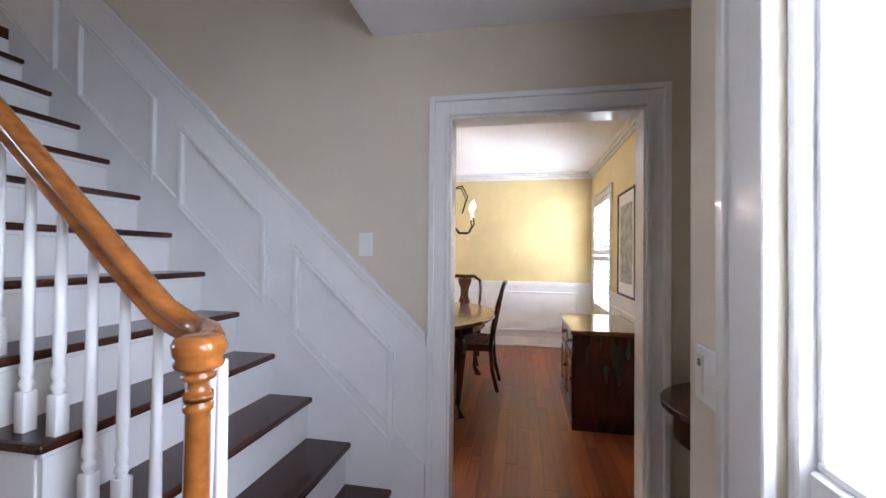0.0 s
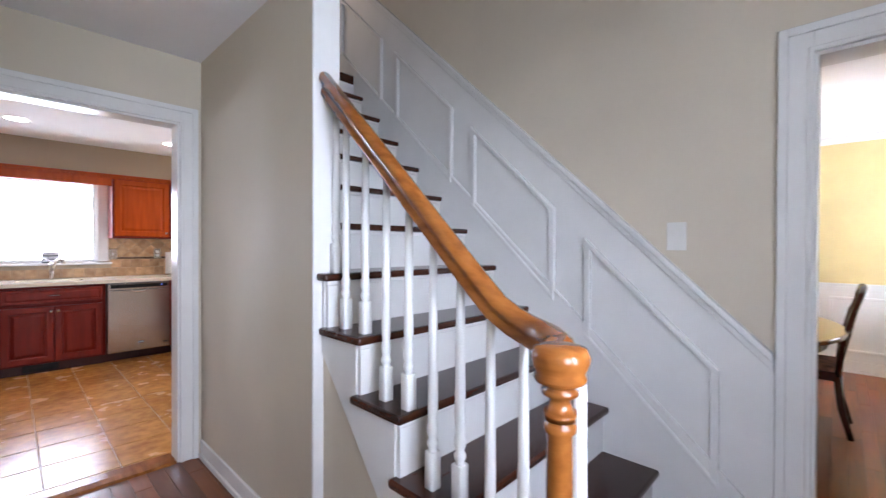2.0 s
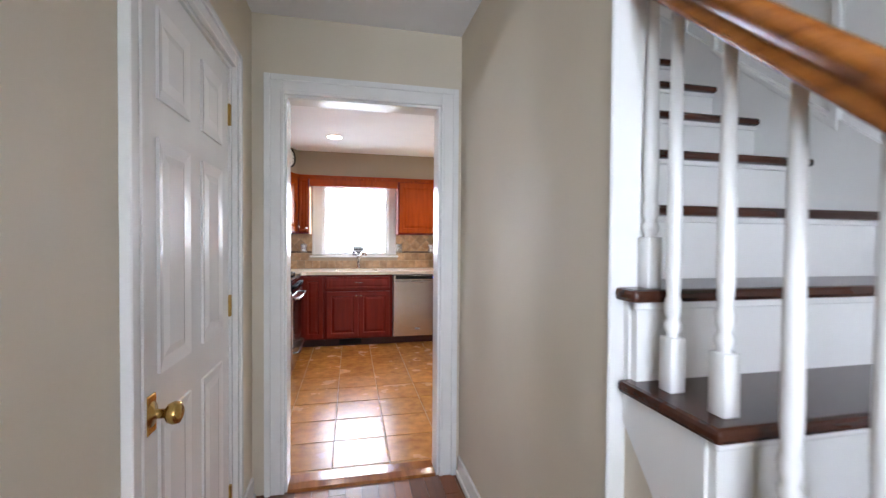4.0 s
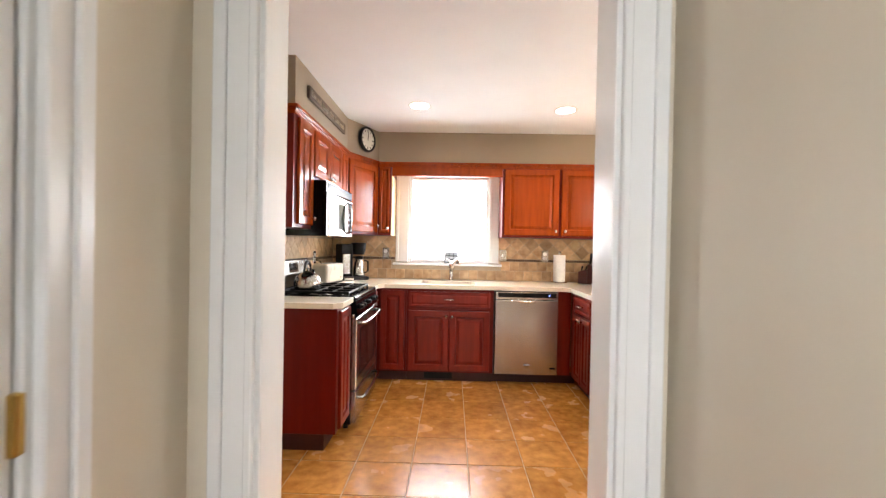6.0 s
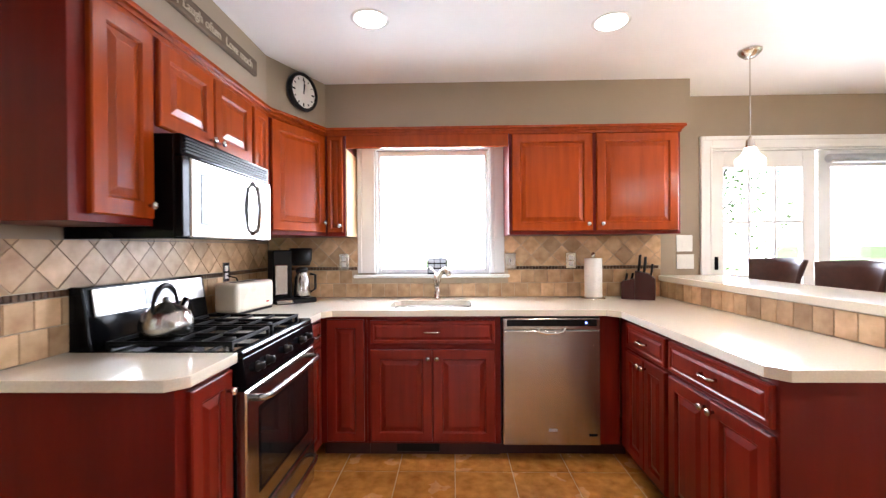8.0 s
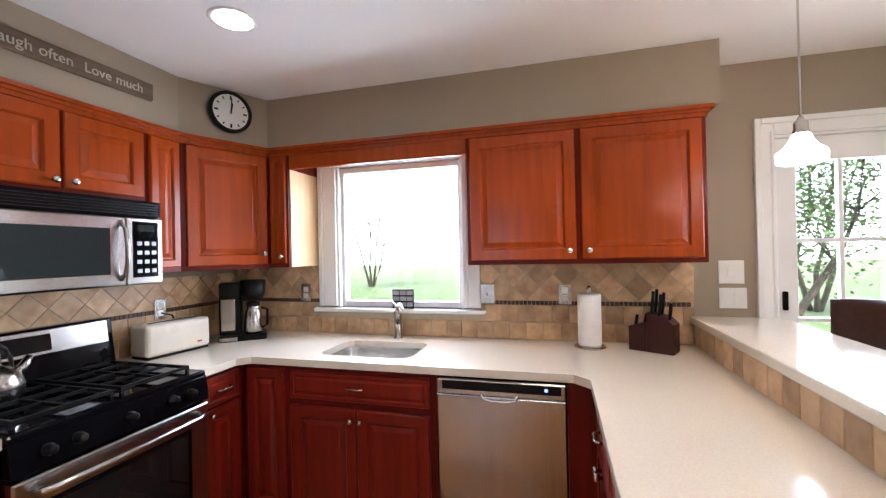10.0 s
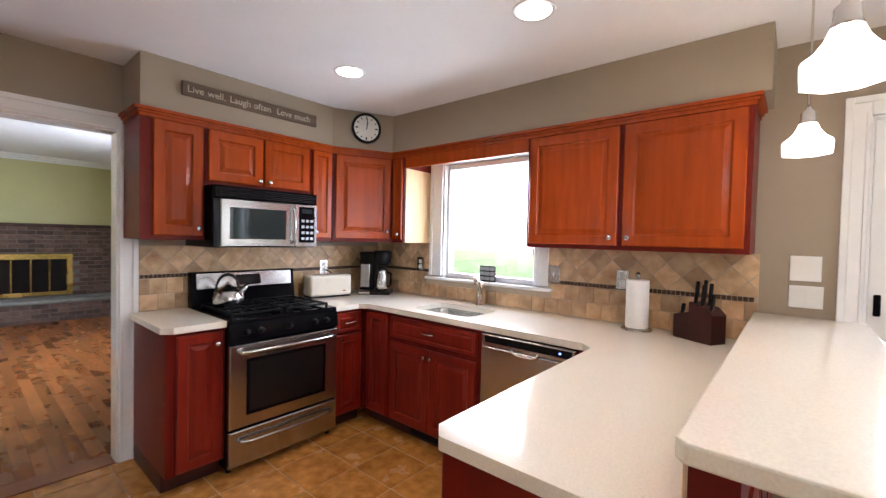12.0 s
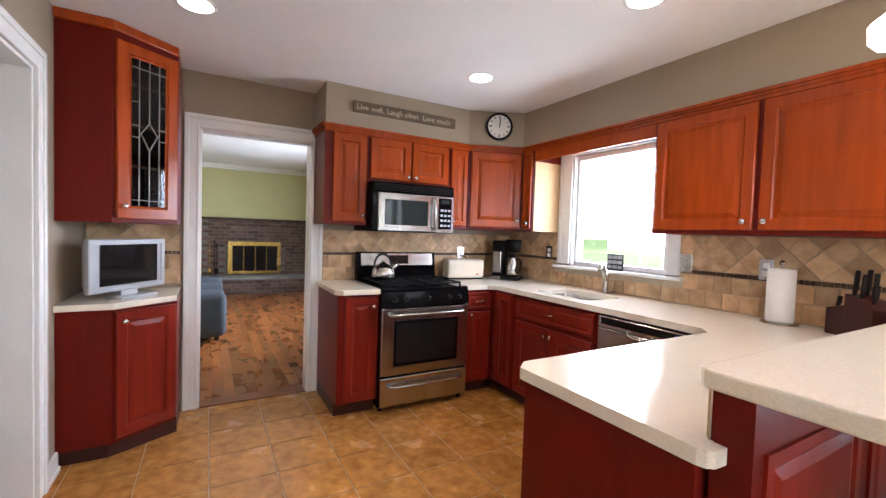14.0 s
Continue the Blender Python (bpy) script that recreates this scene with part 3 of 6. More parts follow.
# entry: front door and its sidelight
casing("trim_entry", "x", -2.75, 1, -0.80, 0.335, 2.12, 0.14)
bm = box(0.10, 0.155, -2.90, -2.77, 0, 2.12, 0.004)
box(0.312, 0.335, -2.90, -2.765, 0, 2.12, 0.004, bm)
box(0.155, 0.312, -2.89, -2.78, 0, 1.0, 0.004, bm)
box(0.155, 0.312, -2.89, -2.78, 2.06, 2.12, 0.004, bm)
for s, e in ((0.155, 0.17), (0.297, 0.312)):
    box(s, e, -2.85, -2.79, 1.015, 2.06, 0.003, bm)
box(0.155, 0.312, -2.85, -2.79, 1.0, 1.015, 0.003, bm)
side = thing("window_6", None, "tall white entry sidelight glaring with daylight", "window", kind="structure")
part("window_frame", bm, TRIM, side)
p = part("pane", box(0.165, 0.302, -2.822, -2.818, 1.01, 2.06), GLASS, side)
p.visible_shadow = False
fd = thing("door_3", None, "white painted front door with a glazed upper half", "door", kind="structure")
bm = box(-0.80, -0.66, -2.86, -2.815, 0, 2.12, 0.003)
box(-0.04, 0.10, -2.86, -2.815, 0, 2.12, 0.003, bm)
box(-0.66, -0.04, -2.86, -2.815, 0, 1.0, 0.003, bm)
box(-0.66, -0.04, -2.86, -2.815, 2.0, 2.12, 0.003, bm)
part("door_frame", bm, TRIM, fd)
p = part("pane", box(-0.66, -0.04, -2.842, -2.838, 1.0, 2.0), GLASS, fd)
p.visible_shadow = False

# closet door in the hall
cd = thing("door_4", pose(-0.585, -0.338, 0.012, 0, 0, 90), "closed white six-panel closet door with a brass knob", "door", kind="structure")


def six_panel(w, h):
    bm = box(0, w, -0.006, 0.034, 0, h, 0.002)
    cw = (w - 0.33) / 2
    for zz, hh in ((0.20, 0.62), (0.94, 0.62), (1.66, 0.24)):
        for xx in (0.11, 0.22 + cw):
            b = [(0, 0.0), (0, 0.008), (0.02, 0.004), (0.035, 0.002), (0.06, 0.008)]
            ring_panel(cw, hh, b, xx, zz, -0.0062, bm)
    return bm


part("door_leaf", six_panel(0.765, 1.995), TRIM, cd)
kn = part("door_knob", lathe([(0.032, 0), (0.032, 0.006), (0.012, 0.010), (0.012, 0.035), (0.024, 0.042), (0.029, 0.055), (0.027, 0.068), (0.014, 0.074)], 18, pose(0.07, -0.006, 0.85, 90)), BRASS, cd, "brass door knob", True)
part("knob_plate", box(0.045, 0.095, -0.011, -0.004, 0.80, 0.90, 0.003), BRASS, cd)
for zz in (0.22, 1.02, 1.81):
    part("hinge", box(0.757, 0.777, -0.016, 0.0, zz - 0.045, zz + 0.045, 0.003), BRASS, cd, "brass hinge")

# ---- stairs ----
RISE, RUN, Z1, Y1 = 0.2135, 0.217, 0.1335, -1.737
XL, XR = 0.555, 1.625
stairs = thing("staircase", None, "white staircase with dark walnut treads along a panelled wall", "staircase", kind="structure")
for i in range(12):
    y, z = Y1 + RUN * i, Z1 + RISE * i
    xl = XL if y < -0.60 else 0.627
    over = 0.03 if y < -0.60 else 0.0
    if i == 0:
        pts = [(XR, y), (0.42, y)] + [(0.36 + 0.17 * math.cos(a), y + 0.17 + 0.17 * math.sin(a)) for a in [math.radians(q) for q in range(-110, -275, -20)]] + [(XL, y + 0.33), (XR, y + 0.33)]
        part("tread", prism(pts, z - 0.03, z, 0.008), TREAD, stairs)
        part("riser", prism([(x + 0.02 * (x < 0.5), yy + 0.03 * (yy < y + 0.1)) for x, yy in pts], 0, z - 0.03), TRIM, stairs)
        continue
    back = y + RUN + (0.06 if y < -0.62 else 0.03)
    part("tread", box(xl - over, XR, y, back, z - 0.03, z, 0.010, seg=2), TREAD, stairs)
    part("riser", box(xl, XR, y + 0.03, y + 0.05, z - RISE, z - 0.03), TRIM, stairs)
    part("cove", box(xl - over * 0.4, XR, y + 0.018, y + 0.03, z - 0.048, z - 0.03, 0.003), TRIM, stairs)
# open side: stepped string, and the plain wall under it
pts = [(Y1 + 0.05, 0.0)]
for i in range(1, 6):
    pts += [(Y1 + RUN * i + 0.05, Z1 + RISE * (i - 1) - 0.03), (Y1 + RUN * i + 0.05, Z1 + RISE * i - 0.03)]
pts += [(-0.571, Z1 + RISE * 5 - 0.03), (-0.571, Z1 + RISE * 5 - 0.30), (Y1 + 0.40, 0.0)]
SIDE = Matrix(((0, 0, 1, 0), (1, 0, 0, 0), (0, 1, 0, 0), (0, 0, 0, 1)))
part("string", prism(pts, 0.548, 0.56, turn=SIDE), TRIM, stairs)
part("side_panel", prism([(Y1 + 0.38, 0.0), (-0.571, Z1 + RISE * 5 - 0.27), (-0.571, 0.0)], 0.556, 0.57, turn=SIDE), HALL_PAINT, stairs, "cream painted triangle under the stairs")
part("end_post", box(0.51, 0.63, -0.584, -0.571, 0, 2.44, 0.004), TRIM, stairs, "white painted wall end")
# wall string and raked panelling
SL = 0.948


def cap(y):
    return 0.903 + SL * (y + 1.89)


dado = thing("trim_stair_panelling", None, "white painted raked wall panelling with a cap rail", "", kind="structure")


def raked(y0, y1, low, high, x0, x1, bev=0.0):
    return prism([(y0, cap(y0) + low), (y1, cap(y1) + low), (y1, cap(y1) + high), (y0, cap(y0) + high)], x0, x1, bev, turn=SIDE)


part("sheet", prism([(-1.903, 0.0), (0.79, 0.0), (0.79, 2.70), (1.08, 2.70), (1.08, cap(1.08)), (-1.903, cap(-1.903))], 1.648, 1.6595, turn=SIDE), TRIM, dado)
part("cap_rail", raked(-1.90, 1.08, -0.01, 0.022, 1.618, 1.659, 0.004), TRIM, dado)
part("cap_moulding", raked(-1.90, 1.08, -0.045, -0.01, 1.634, 1.659, 0.003), TRIM, dado)
part("wall_string", prism([(-1.90, 0.0), (-1.62, 0.0), (0.79, 0.79 * SL + 1.56), (0.79, 0.79 * SL + 2.0), (-1.90, 0.27)], 1.626, 1.648, turn=SIDE), TRIM, dado)
for i in range(4):
    y0 = -1.733 + 0.722 * i
    y1, t = y0 + 0.56, 0.03
    bm = raked(y0, y1, -0.26, -0.26 + t, 1.6195, 1.6485, 0.005)
    merge(bm, raked(y0, y1, -0.71, -0.71 + t, 1.6195, 1.6485, 0.005))
    merge(bm, raked(y0, y0 + t, -0.71, -0.24, 1.6205, 1.6485, 0.005))
    merge(bm, raked(y1 - t, y1, -0.71, -0.24, 1.6205, 1.6485, 0.005))
    part("panel_moulding", bm, TRIM, dado)

# balustrade
rail = thing("stair_railing", None, "varnished oak handrail with white turned balusters", "railing")


def rail_top(y):
    return 2.0 + 0.955 * (y + 0.59)


RAIL_SECTION = [(-0.013, -0.037), (0.013, -0.037), (0.022, -0.033), (0.023, -0.022), (0.017, -0.012), (0.020, -0.004), (0.030, 0.006), (0.0315, 0.016),
                (0.026, 0.028), (0.014, 0.035), (0, 0.037), (-0.014, 0.035), (-0.026, 0.028), (-0.0315, 0.016), (-0.030, 0.006), (-0.020, -0.004), (-0.017, -0.012), (-0.023, -0.022), (-0.022, -0.033)]


def moulded_rail(points, sizes):
    """A handrail of moulded section swept along points."""
    b = bmesh.new()
    pts, rings = [Vector(p) for p in points], []
    for i, p in enumerate(pts):
        d = (pts[min(i + 1, len(pts) - 1)] - pts[max(i - 1, 0)]).normalized()
        side = d.cross(Vector((0, 0, 1))).normalized()
        up = side.cross(d)
        rings.append([b.verts.new(p + side * (u * sizes[i]) + up * (v * sizes[i])) for u, v in RAIL_SECTION])
    for q, r in zip(rings, rings[1:]):
        for k in range(len(q)):
            b.faces.new((q[k], q[(k + 1) % len(q)], r[(k + 1) % len(q)], r[k]))
    b.faces.new(rings[0][::-1])
    b.faces.new(rings[-1])
    return b


NX, NY = 0.372, -1.712
path = [(0.565, y, rail_top(y) - 0.052) for y in (-0.552, -0.8, -1.05, -1.25, -1.36)]
path += [(0.565, -1.43, 1.150), (0.562, -1.49, 1.120), (0.553, -1.54, 1.106), (0.523, -1.605, 1.099), (0.468, -1.66, 1.097)]
path += [(NX + (0.036 - 0.020 * k / 14) * math.cos(math.radians(48 - 25 * k)), NY + (0.036 - 0.020 * k / 14) * math.sin(math.radians(48 - 25 * k)), 1.097) for k in range(15)]
part("handrail", moulded_rail(path, [1.0] * 9 + [0.94] + [0.84 - 0.02 * k for k in range(15)]), OAK, rail, smooth=True)
part("volute_cap", lathe([(0.030, 1.066), (0.044, 1.068), (0.048, 1.076), (0.044, 1.086), (0.050, 1.097), (0.052, 1.115), (0.046, 1.129), (0.028, 1.134), (0.01, 1.135)], 28, pose(NX, NY, 0)), OAK, rail, smooth=True)
part("newel_post", lathe([(0.030, 0.134), (0.030, 0.30), (0.022, 0.32), (0.027, 0.345), (0.027, 0.40), (0.026, 0.6), (0.0245, 0.8), (0.0235, 0.974), (0.029, 0.980), (0.029, 0.992), (0.022, 0.998), (0.022, 1.010), (0.029, 1.016), (0.029, 1.0), (0.020, 1.029), (0.020, 1.038), (0.033, 1.046), (0.034, 1.054), (0.024, 1.058), (0.036, 1.064), (0.046, 1.070), (0.04, 1.074)], 24, pose(NX, NY, 0)), OAK, rail, "turned oak newel post", True)
part("rail_bracket", tube([(0.66, -0.30, rail_top(-0.30)), (0.66, 0.3, rail_top(0.3))], 0.03, 10, flat=0.8), TREAD, rail, "dark wall handrail", True)
BAL = [(0.018, 0.115), (0.012, 0.123), (0.018, 0.135), (0.018, 0.145), (0.012, 0.156), (0.0175, 0.17), (0.018, 0.19), (0.0135, 0.205), (0.0165, 0.25), (0.0155, 0.45), (0.0115, 0.9)]


def baluster(x, y, z, top):
    k = (top - z) / 0.9
    bm = box(x - 0.019, x + 0.019, y - 0.019, y + 0.019, z, z + 0.118, 0.003)
    lathe([(r, z + (h if h < 0.3 else h * k)) for r, h in BAL], 12, pose(x, y, 0), bm)
    part("baluster", bm, TRIM, rail, "white turned baluster", True)


for i, places in enumerate(((-1.495, -1.39), (-1.28, -1.168), (-1.055, -0.937), (-0.815, -0.688)), 1):
    for y in places:
        baluster(0.592, y, Z1 + RISE * i, max(rail_top(y) - 0.085, 1.07))
baluster(0.60, -0.605, Z1 + RISE * 5, rail_top(-0.605) - 0.09)
baluster(0.49, -1.645, Z1, 1.075)
baluster(0.425, -1.725, Z1, 1.07)

# ---- kitchen cabinets ----


def knob_mesh():
    return lathe([(0.006, 0), (0.006, 0.012), (0.013, 0.017), (0.0155, 0.024), (0.012, 0.03), (0.004, 0.032)], 12, pose(0, 0, 0, 90))


def add_knob(parent, x, y, z):
    k = part("knob", knob_mesh(), NICKEL, parent, "brushed nickel knob", True)
    k.location = (x, y, z)


def add_pull(parent, x, y, z):
    bm = tube([(x - 0.045, y, z), (x - 0.043, y - 0.018, z), (x - 0.025, y - 0.028, z), (x, y - 0.024, z), (x + 0.025, y - 0.028, z), (x + 0.043, y - 0.018, z), (x + 0.045, y, z)], [0.007, 0.006, 0.0055, 0.004, 0.0055, 0.006, 0.007], 8)
    part("handle", bm, NICKEL, parent, "brushed nickel drawer pull", True)


def cabinet(name, m, w, depth, z0, z1, doors, drawer=None, wood=CHERRY, end=CHERRY_SHADE_SIDE, toe=False, label="", group="", pulls=()):
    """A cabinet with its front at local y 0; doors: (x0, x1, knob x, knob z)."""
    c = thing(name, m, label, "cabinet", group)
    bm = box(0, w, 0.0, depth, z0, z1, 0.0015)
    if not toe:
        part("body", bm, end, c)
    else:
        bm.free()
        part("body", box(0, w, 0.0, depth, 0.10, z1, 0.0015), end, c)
        part("toe_kick", box(0, w, 0.07, depth, 0, 0.10), TOEKICK, c, "dark recessed toe kick")
    top = z1 - 0.02
    if drawer:
        for a, b in drawer:
            d = part("drawer_front", ring_panel(b - a, 0.14, [(0, 0), (0, 0.013), (0.005, 0.019), (0.02, 0.019), (0.026, 0.015), (0.03, 0.015), (0.042, 0.019)], a, top - 0.145, -0.001), wood, c)
            add_pull(d, (a + b) / 2, -0.02, top - 0.075)
        top -= 0.165
    low = (0.115 if toe else z0 + 0.025)
    for a, b, kx, kz in doors:
        d = part("door", ring_panel(b - a, top - low, door_profile(min(0.055, (b - a) * 0.22)), a, low, -0.001), wood, c)
        if kx is not None:
            add_knob(d, kx, -0.02, kz)
    return c


UP, TOP = 1.39, 2.10
LEFT = lambda y: pose(-0.95, y, 0, 0, 0, 90)
cabinet("wall_cabinet", LEFT(2.38), 0.335, 0.348, UP, TOP, [(0.06, 0.32, 0.29, 1.46)], label="tall cherry wall cabinet beside the microwave", group="wall cabinets")
cabinet("wall_cabinet", LEFT(2.717), 0.731, 0.348, 1.735, TOP, [(0.015, 0.36, 0.33, 1.79), (0.372, 0.716, 0.40, 1.79)], label="short double cherry cabinet above the microwave", group="wall cabinets")
cabinet("wall_cabinet", LEFT(3.45), 0.193, 0.348, UP, TOP, [(0.015, 0.18, 0.035, 1.46)], label="narrow cherry wall cabinet", group="wall cabinets")
dv = Vector((0.21, 0.455))
ang = math.degrees(math.atan2(dv.y, dv.x))
c = thing("corner_wall_cabinet", None, "diagonal cherry corner wall cabinet under the clock", "cabinet", "wall cabinets")
part("body", prism([(-1.298, 3.645), (-0.95, 3.645), (-0.74, 4.10), (-0.74, 4.428), (-1.298, 4.428)], UP, TOP), CHERRY_SHADE_SIDE, c)
L = dv.length
d = part("door", ring_panel(L - 0.05, TOP - UP - 0.045, door_profile(), 0.025, UP + 0.025, -0.001), CHERRY, c)
d.matrix_basis = pose(-0.95, 3.645, 0, 0, 0, ang)
add_knob(d, L - 0.055, -0.02, UP + 0.09)
cabinet("wall_cabinet", pose(-0.738, 4.10, 0), 0.132, 0.328, UP, TOP, [(0.012, 0.12, 0.10, 1.46)], label="very narrow cherry wall cabinet beside the window", group="wall cabinets")
solid("cabinet_side_panel", box(-0.606, -0.598, 4.115, 4.428, UP, 2.0), MAPLE_RAW, "pale unfinished wooden cabinet side by the window", "panel")
cabinet("wall_cabinet", pose(0.53, 4.10, 0), 1.166, 0.328, UP, TOP, [(0.02, 0.568, 0.535, 1.46), (0.595, 1.145, 0.63, 1.46)], label="wide two-door cherry wall cabinet over the counter", group="wall cabinets")
solid("window_valance_board", box(-0.60, 0.528, 4.102, 4.122, 2.0, TOP, 0.003), CHERRY, "cherry valance board above the sink window", "board")


def crown_strip(points, name="crown_moulding"):
    """A stepped moulding along the cabinets' upper edge, in plan."""
    bm = bmesh.new()
    for out, z0, z1 in ((0.006, 2.085, 2.104), (0.016, 2.104, 2.118), (0.030, 2.118, 2.1355)):
        for (xa, ya), (xb, yb) in zip(points, points[1:]):
            d = Vector((xb - xa, yb - ya)).normalized()
            n = Vector((d.y, -d.x)) * out
            e = d * (out * 0.9)
            prism([(xa - e.x, ya - e.y), (xb + e.x, yb + e.y), (xb + e.x + n.x, yb + e.y + n.y), (xa - e.x + n.x, ya - e.y + n.y)], z0, z1, bm=bm)
    return solid(name, bm, CHERRY, "cherry crown moulding along the wall cabinets", "moulding")


crown_strip([(-1.29, 2.379), (-0.949, 2.379), (-0.949, 3.645), (-0.739, 4.099), (1.697, 4.099), (1.697, 4.42)])

# base cabinets
CT, CTOP = 0.887, 0.924
cabinet("base_cabinet", pose(-0.68, 2.43, 0, 0, 0, 90), 0.303, 0.618, 0, CT, [(0.05, 0.285, 0.25, 0.80)], toe=True, wood=CHERRY_DIM, label="narrow cherry base cabinet beside the stove", group="base cabinets")
cabinet("base_cabinet", pose(-0.68, 3.487, 0, 0, 0, 90), 0.286, 0.618, 0, CT, [(0.015, 0.24, 0.04, 0.68)], [(0.015, 0.24)], toe=True, wood=CHERRY_DIM, label="cherry base cabinet with a drawer next to the stove", group="base cabinets")
cabinet("base_cabinet", pose(-0.679, 3.775, 0), 0.288, 0.653, 0, CT, [(0.04, 0.27, None, 0)], toe=True, wood=CHERRY_DIM, label="cherry corner base cabinet", group="base cabinets")
sinkcab = cabinet("sink_cabinet", pose(-0.39, 3.775, 0), 0.82, 0.653, 0, 0.70, [(0.02, 0.40, 0.375, 0.63), (0.405, 0.785, 0.43, 0.63)], toe=True, wood=CHERRY_DIM, label="double cherry sink cabinet with a false drawer", group="base cabinets")
part("front_rail", box(0, 0.82, 0.0, 0.02, 0.70, CT), CHERRY_SHADE_SIDE, sinkcab)
dd = part("drawer_front", ring_panel(0.765, 0.145, [(0, 0), (0, 0.013), (0.005, 0.019), (0.02, 0.019), (0.026, 0.015), (0.03, 0.015), (0.042, 0.019)], 0.02, 0.715, -0.001), CHERRY_DIM, sinkcab)
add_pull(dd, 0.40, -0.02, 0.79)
solid("side_filler", box(1.032, 1.15, 3.775, 3.795, 0.10, CT), CHERRY_DIM, "cherry filler strip beside the dishwasher", "panel")
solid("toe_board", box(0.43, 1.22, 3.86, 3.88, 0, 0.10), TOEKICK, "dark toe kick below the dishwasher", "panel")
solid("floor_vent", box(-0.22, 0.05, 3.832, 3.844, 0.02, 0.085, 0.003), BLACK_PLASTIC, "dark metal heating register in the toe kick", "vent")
cabinet("base_cabinet", pose(1.16, 3.77, 0, 0, 0, -90), 0.57, 0.548, 0, CT, [(0.11, 0.33, 0.31, 0.665), (0.335, 0.55, 0.36, 0.665)], [(0.11, 0.55)], toe=True, wood=CHERRY_DIM, label="cherry peninsula base cabinet with a drawer", group="base cabinets")
cabinet("base_cabinet", pose(1.16, 3.20, 0, 0, 0, -90), 0.655, 0.548, 0, CT, [(0.015, 0.325, 0.30, 0.665), (0.33, 0.64, 0.355, 0.665)], [(0.015, 0.64)], toe=True, wood=CHERRY_DIM, label="cherry peninsula end cabinet with a wide drawer", group="base cabinets")
barw = solid("bar_wall", box(1.72, 1.80, 2.576, 4.428, 0, 1.042), CHERRY_SHADE_SIDE, "cherry-clad knee wall below the breakfast bar", kind="structure")
for i in range(3):
    s = 2.62 + i * 0.60
    p = part("wall_panel", ring_panel(0.52, 0.78, [(0, 0), (0, 0.008), (0.03, 0.008), (0.04, 0.002), (0.07, 0.007)], 0, 0.14, 0), CHERRY_DIM, barw)
    p.matrix_basis = pose(1.8002, s, 0, 0, 0, 90)

# counters
solid("countertop", prism([(-1.298, 2.41), (-0.70, 2.41), (-0.65, 2.46), (-0.65, 2.733), (-1.298, 2.733)], CT, CTOP, 0.003), QUARTZ, "short cream quartz countertop beside the stove", "countertop")
SX0, SX1, SY0, SY1 = -0.27, 0.26, 3.86, 4.23


def counter_with_sink():
    bm = bmesh.new()
    outer = [(-1.298, 3.487), (-0.65, 3.487), (-0.65, 3.69), (-0.60, 3.745), (1.06, 3.745), (1.125, 3.68), (1.125, 2.565), (1.17, 2.513), (1.725, 2.513), (1.743, 2.519), (1.753, 2.533), (1.755, 2.572), (1.728, 2.573), (1.728, 4.428), (-1.298, 4.428)]
    r = 0.07
    inner = []
    for cx, cy, a0 in ((SX0 + r, SY0 + r, 180), (SX1 - r, SY0 + r, 270), (SX1 - r, SY1 - r, 0), (SX0 + r, SY1 - r, 90)):
        inner += [(cx + r * math.cos(math.radians(a0 + q)), cy + r * math.sin(math.radians(a0 + q))) for q in (0, 30, 60, 90)]
    loops = []
    for loop in (outer, inner):
        vs = [bm.verts.new((x, y, CTOP)) for x, y in loop]
        loops.append([bm.edges.new((vs[i], vs[(i + 1) % len(vs)])) for i in range(len(vs))])
    bmesh.ops.triangle_fill(bm, use_beauty=True, edges=loops[0] + loops[1])
    faces = bm.faces[:]
    got = bmesh.ops.extrude_face_region(bm, geom=faces)
    for v in [g for g in got["geom"] if isinstance(g, bmesh.types.BMVert)]:
        v.co.z = CT
    return bm, inner


bm, sink_loop = counter_with_sink()
solid("countertop", bm, QUARTZ, "long cream quartz countertop round the sink and peninsula", "countertop")
solid("breakfast_counter", prism([(1.70, 4.428), (1.70, 2.558), (1.72, 2.536), (2.10, 2.536), (2.125, 2.56), (2.125, 4.428)], 1.043, 1.084, 0.006), QUARTZ, "raised cream quartz breakfast bar top", "countertop")
sink = thing("sink", None, "undermount stainless steel sink set in the counter", "sink")
b = bmesh.new()
rings = []
for z, k in ((0.886, 1.0), (0.86, 0.985), (0.72, 0.93), (0.705, 0.85)):
    cx, cy = (SX0 + SX1) / 2, (SY0 + SY1) / 2
    rings.append([b.verts.new((cx + (x - cx) * k * 1.02, cy + (y - cy) * k * 1.02, z)) for x, y in sink_loop])
for a, e in zip(rings, rings[1:]):
    for i in range(len(a)):
        b.faces.new((a[i], a[(i + 1) % len(a)], e[(i + 1) % len(a)], e[i]))
b.faces.new(rings[-1])
bowl = part("bowl", b, STEEL, sink, smooth=True)
part("drain", lathe([(0.04, 0.706), (0.04, 0.709), (0.02, 0.708)], 16, pose(0, 4.05, 0)), NICKEL, sink)
fa = thing("faucet", pose(0.02, 4.32, CTOP), "brushed nickel single-lever kitchen faucet", "faucet")
part("body", lathe([(0.03, 0), (0.03, 0.008), (0.022, 0.015), (0.022, 0.12), (0.026, 0.13), (0.026, 0.17), (0.015, 0.185)], 18), NICKEL, fa, smooth=True)
part("spout", tube([(0.005, -0.01, 0.10), (0.02, -0.05, 0.17), (0.045, -0.10, 0.215), (0.07, -0.145, 0.225), (0.085, -0.17, 0.205), (0.09, -0.18, 0.185)], [0.017, 0.017, 0.016, 0.018, 0.019, 0.016], 12), NICKEL, fa, smooth=True)
